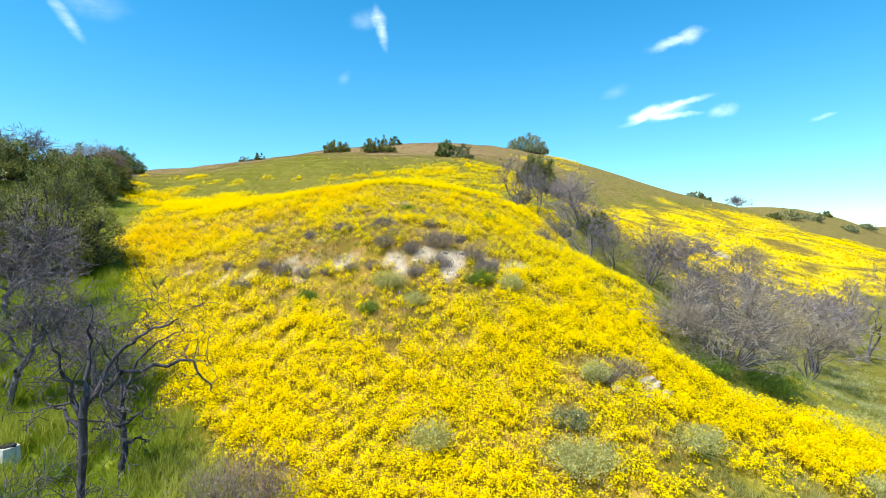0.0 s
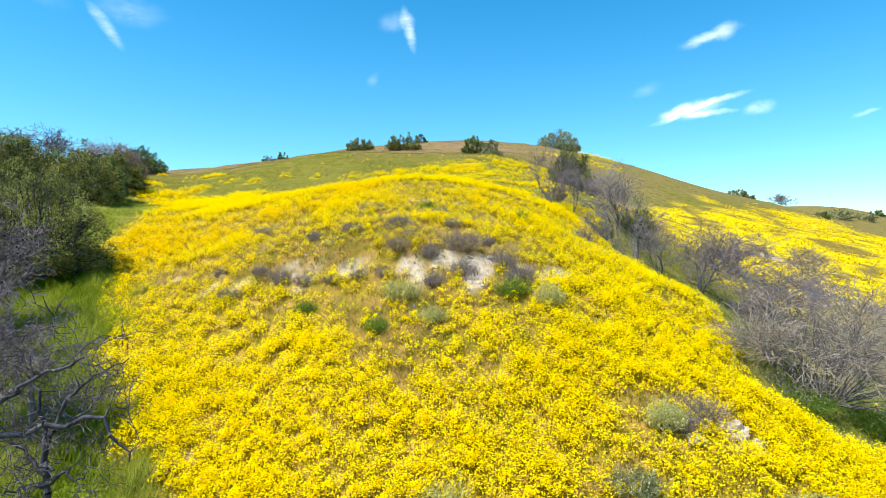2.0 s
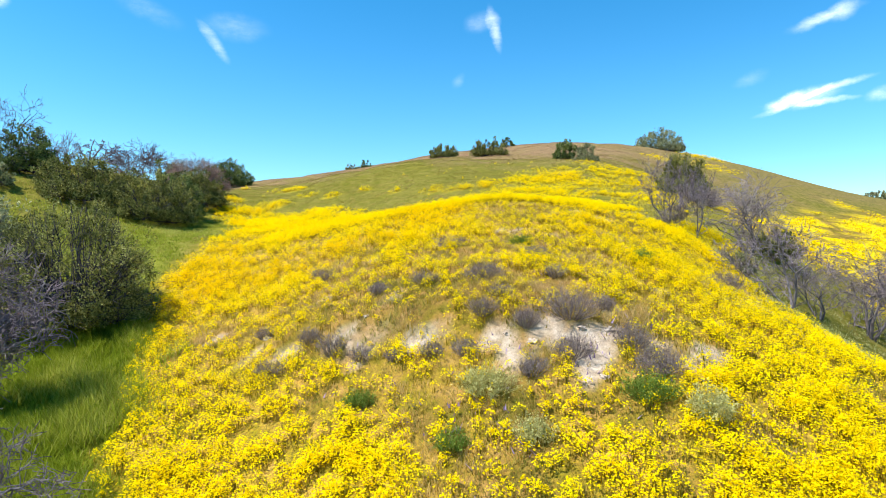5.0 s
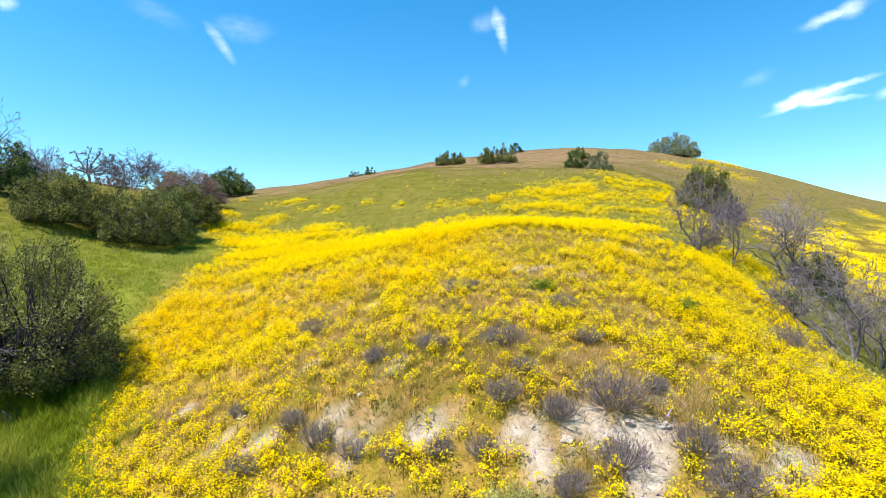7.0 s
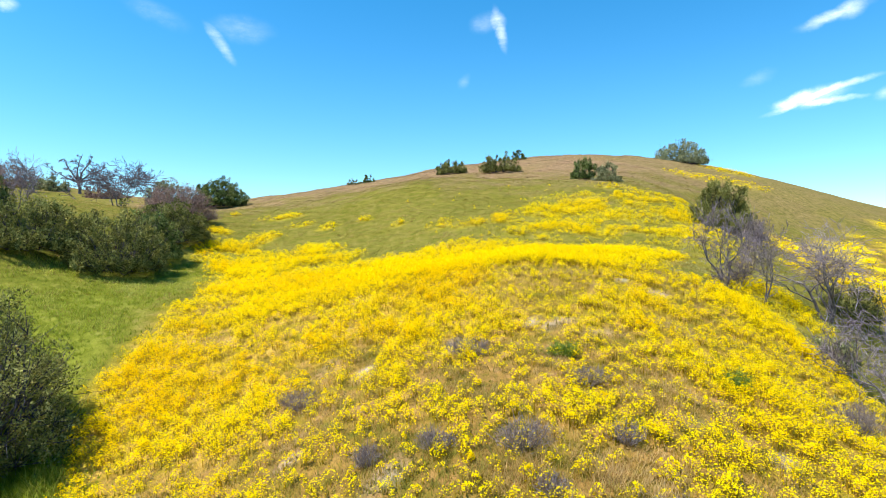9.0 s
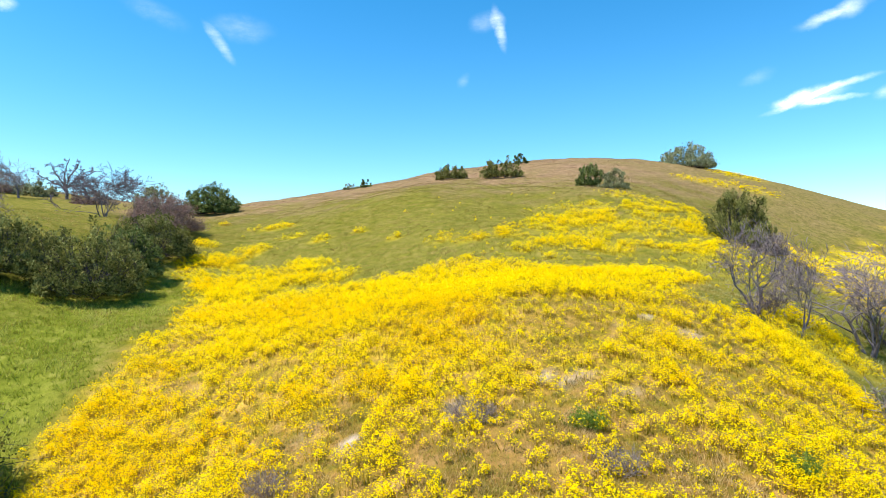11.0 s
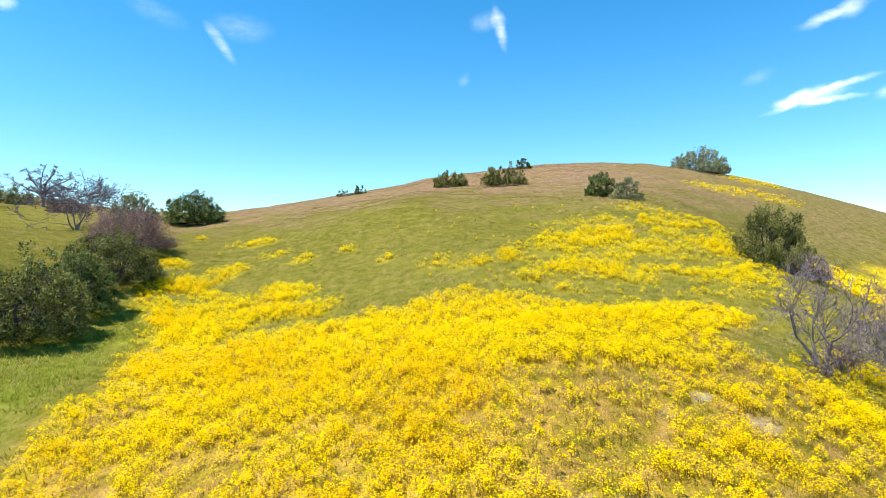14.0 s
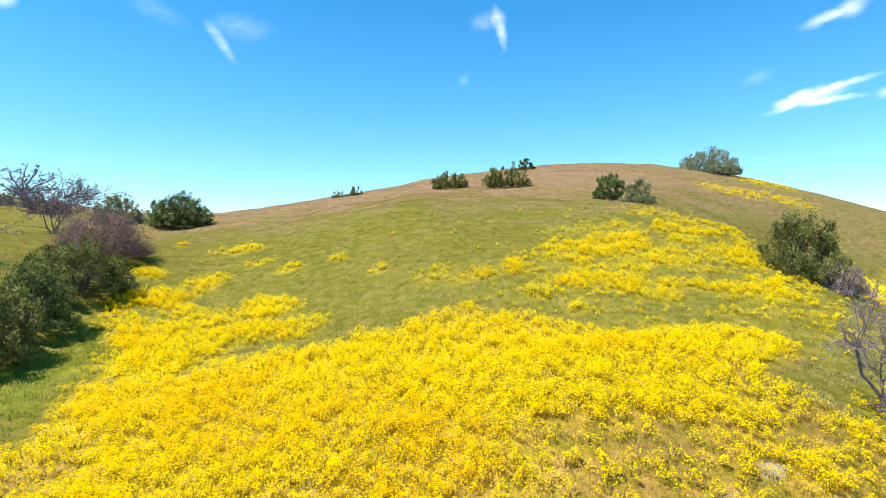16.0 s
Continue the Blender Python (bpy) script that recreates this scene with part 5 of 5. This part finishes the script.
scrub(4.45, -11.3, 1.7, 0.55, 435, "pale green feathery shrub among the flowers", leaf=SAGE_LEAF, leaf_count=4600)
scrub(4.7, -10.2, 1.1, 0.5, 445, "grey-green shrub above the feathery one", leaf=GREY_LEAF, leaf_count=900)
for sx, sy, sw, sh, seed in ((7.5, -11.0, 1.5, 0.38, 446), (8.2, -10.6, 0.9, 0.32, 447), (12.0, -11.8, 1.2, 0.42, 448), (14.9, -8.7, 2.2, 0.40, 449), (13.4, -9.0, 1.2, 0.32, 450)):
    tagged(scrub(sx, sy, sw, sh, seed, "low pale sage patch in the gully grass", leaf=SAGE_LEAF, leaf_count=int(1100 * sw)), group="pale sage patches")
scrub(6.0, -9.0, 0.9, 0.55, 436, "sage-green shrub beside a pale stone", leaf=SAGE_LEAF, leaf_count=1500)
scrub(6.75, 3.3, 0.8, 0.5, 437, "fresh green leafy herb among the flowers", leaf=FRESH_LEAF, leaf_count=900)
scrub(1.8, -4.6, 0.9, 0.4, 439, "blue-green herbs between the flowers", leaf=SAGE_LEAF, leaf_count=900)
scrub(0.2, -4.4, 0.8, 0.35, 440, "fresh green herbs between the flowers", leaf=FRESH_LEAF, leaf_count=900)
scrub(-1.8, -2.6, 0.7, 0.35, 441, "fresh green herbs between the flowers", leaf=FRESH_LEAF, leaf_count=700)
scrub(2.9, 4.6, 0.9, 0.35, 442, "fresh green grass tuft between the flowers", leaf=FRESH_LEAF, leaf_count=900)
scrub(-3.0, -10.4, 2.7, 1.0, 438, "dry brown brush at the foot of the slope", count=130, mat=SCRUB, leaf=RED_LEAF, leaf_count=1800)


def weathered_stump(x, y):
    bm = bmesh.new()
    bmesh.ops.create_cone(bm, cap_ends=True, segments=18, radius1=0.22, radius2=0.19, depth=0.50)
    for v in bm.verts:
        k = 1 + 0.16 * math.sin(3 * math.atan2(v.co.y, v.co.x)) + 0.08 * math.sin(7 * math.atan2(v.co.y, v.co.x))
        v.co.x, v.co.y = v.co.x * k, v.co.y * k
        v.co.z += 0.25 + (0.08 * v.co.x if v.co.z > 0 else 0)
    bmesh.ops.bevel(bm, geom=list(bm.edges), offset=0.012, segments=1, affect="EDGES")
    me = bpy.data.meshes.new("stump_wood")
    bm.to_mesh(me)
    bm.free()
    me.materials.append(PALE_WOOD)
    top = bmesh.new()
    bmesh.ops.create_cone(top, cap_ends=True, segments=14, radius1=0.17, radius2=0.15, depth=0.05)
    bmesh.ops.translate(top, verts=top.verts, vec=(0, 0, 0.515))
    tm = bpy.data.meshes.new("charred_top")
    top.to_mesh(tm)
    top.free()
    tm.materials.append(CHARRED)
    thing = new("tree_stump")
    part("stump_wood", me, thing)
    part("charred_top", tm, thing, "blackened top")
    return tagged(place(thing, x, y), "pale weathered tree stump with a blackened top", "stump")


weathered_stump(-8.4, -8.22)


def stone(x, y, wide, seed, label):
    """A weathered stone, half sunk."""
    rng = np.random.default_rng(seed)
    bm = bmesh.new()
    bmesh.ops.create_icosphere(bm, subdivisions=3, radius=wide / 2)
    for v in bm.verts:
        d = v.co.normalized()
        k = 0.72 + 0.55 * noise.noise(d * 1.3 + Vector((seed, 0, 0))) + 0.16 * noise.noise(d * 4 + Vector((0, seed, 0)))
        v.co = Vector((d.x * 1.2, d.y, d.z * 0.7)) * (wide / 2 * max(k, 0.45))
    me = bpy.data.meshes.new("stone")
    bm.to_mesh(me)
    bm.free()
    me.materials.append(STONE)
    ob = new("stone", me)
    return tagged(place(ob, x, y, float(rng.uniform(0, 360)), 0.02), label, "stone")


def stone_material():
    m, n, l, b = material("pale_stone", 0.92, 0.15)
    t = noise_node(n, l, 7.0, 7, 0.7)
    r = ramp(n, ((0.30, (0.28, 0.205, 0.155)), (0.55, (0.48, 0.375, 0.30)), (0.75, (0.62, 0.51, 0.42))))
    l.new(t.outputs[0], r.inputs[0])
    l.new(r.outputs[0], b.inputs["Base Color"])
    bump = n.new("ShaderNodeBump")
    bump.inputs["Strength"].default_value, bump.inputs["Distance"].default_value = 0.8, 0.03
    l.new(t.outputs[0], bump.inputs["Height"])
    l.new(bump.outputs[0], b.inputs["Normal"])
    return m


STONE = stone_material()
for k, (px, py, pw) in enumerate(((7.86, -8.7, 0.75), (8.25, -8.95, 0.4), (6.5, -9.25, 0.5), (2.2, -1.9, 0.30), (3.4, -1.9, 0.24), (4.0, -2.0, 0.28), (1.6, -1.6, 0.2), (-2.0, -0.1, 0.22), (-4.9, 0.6, 0.3), (3.5, -3.3, 0.26))):
    tagged(stone(px, py, pw, 500 + k, "pale sandy stone half sunk in the slope"), group="stones on the slope")
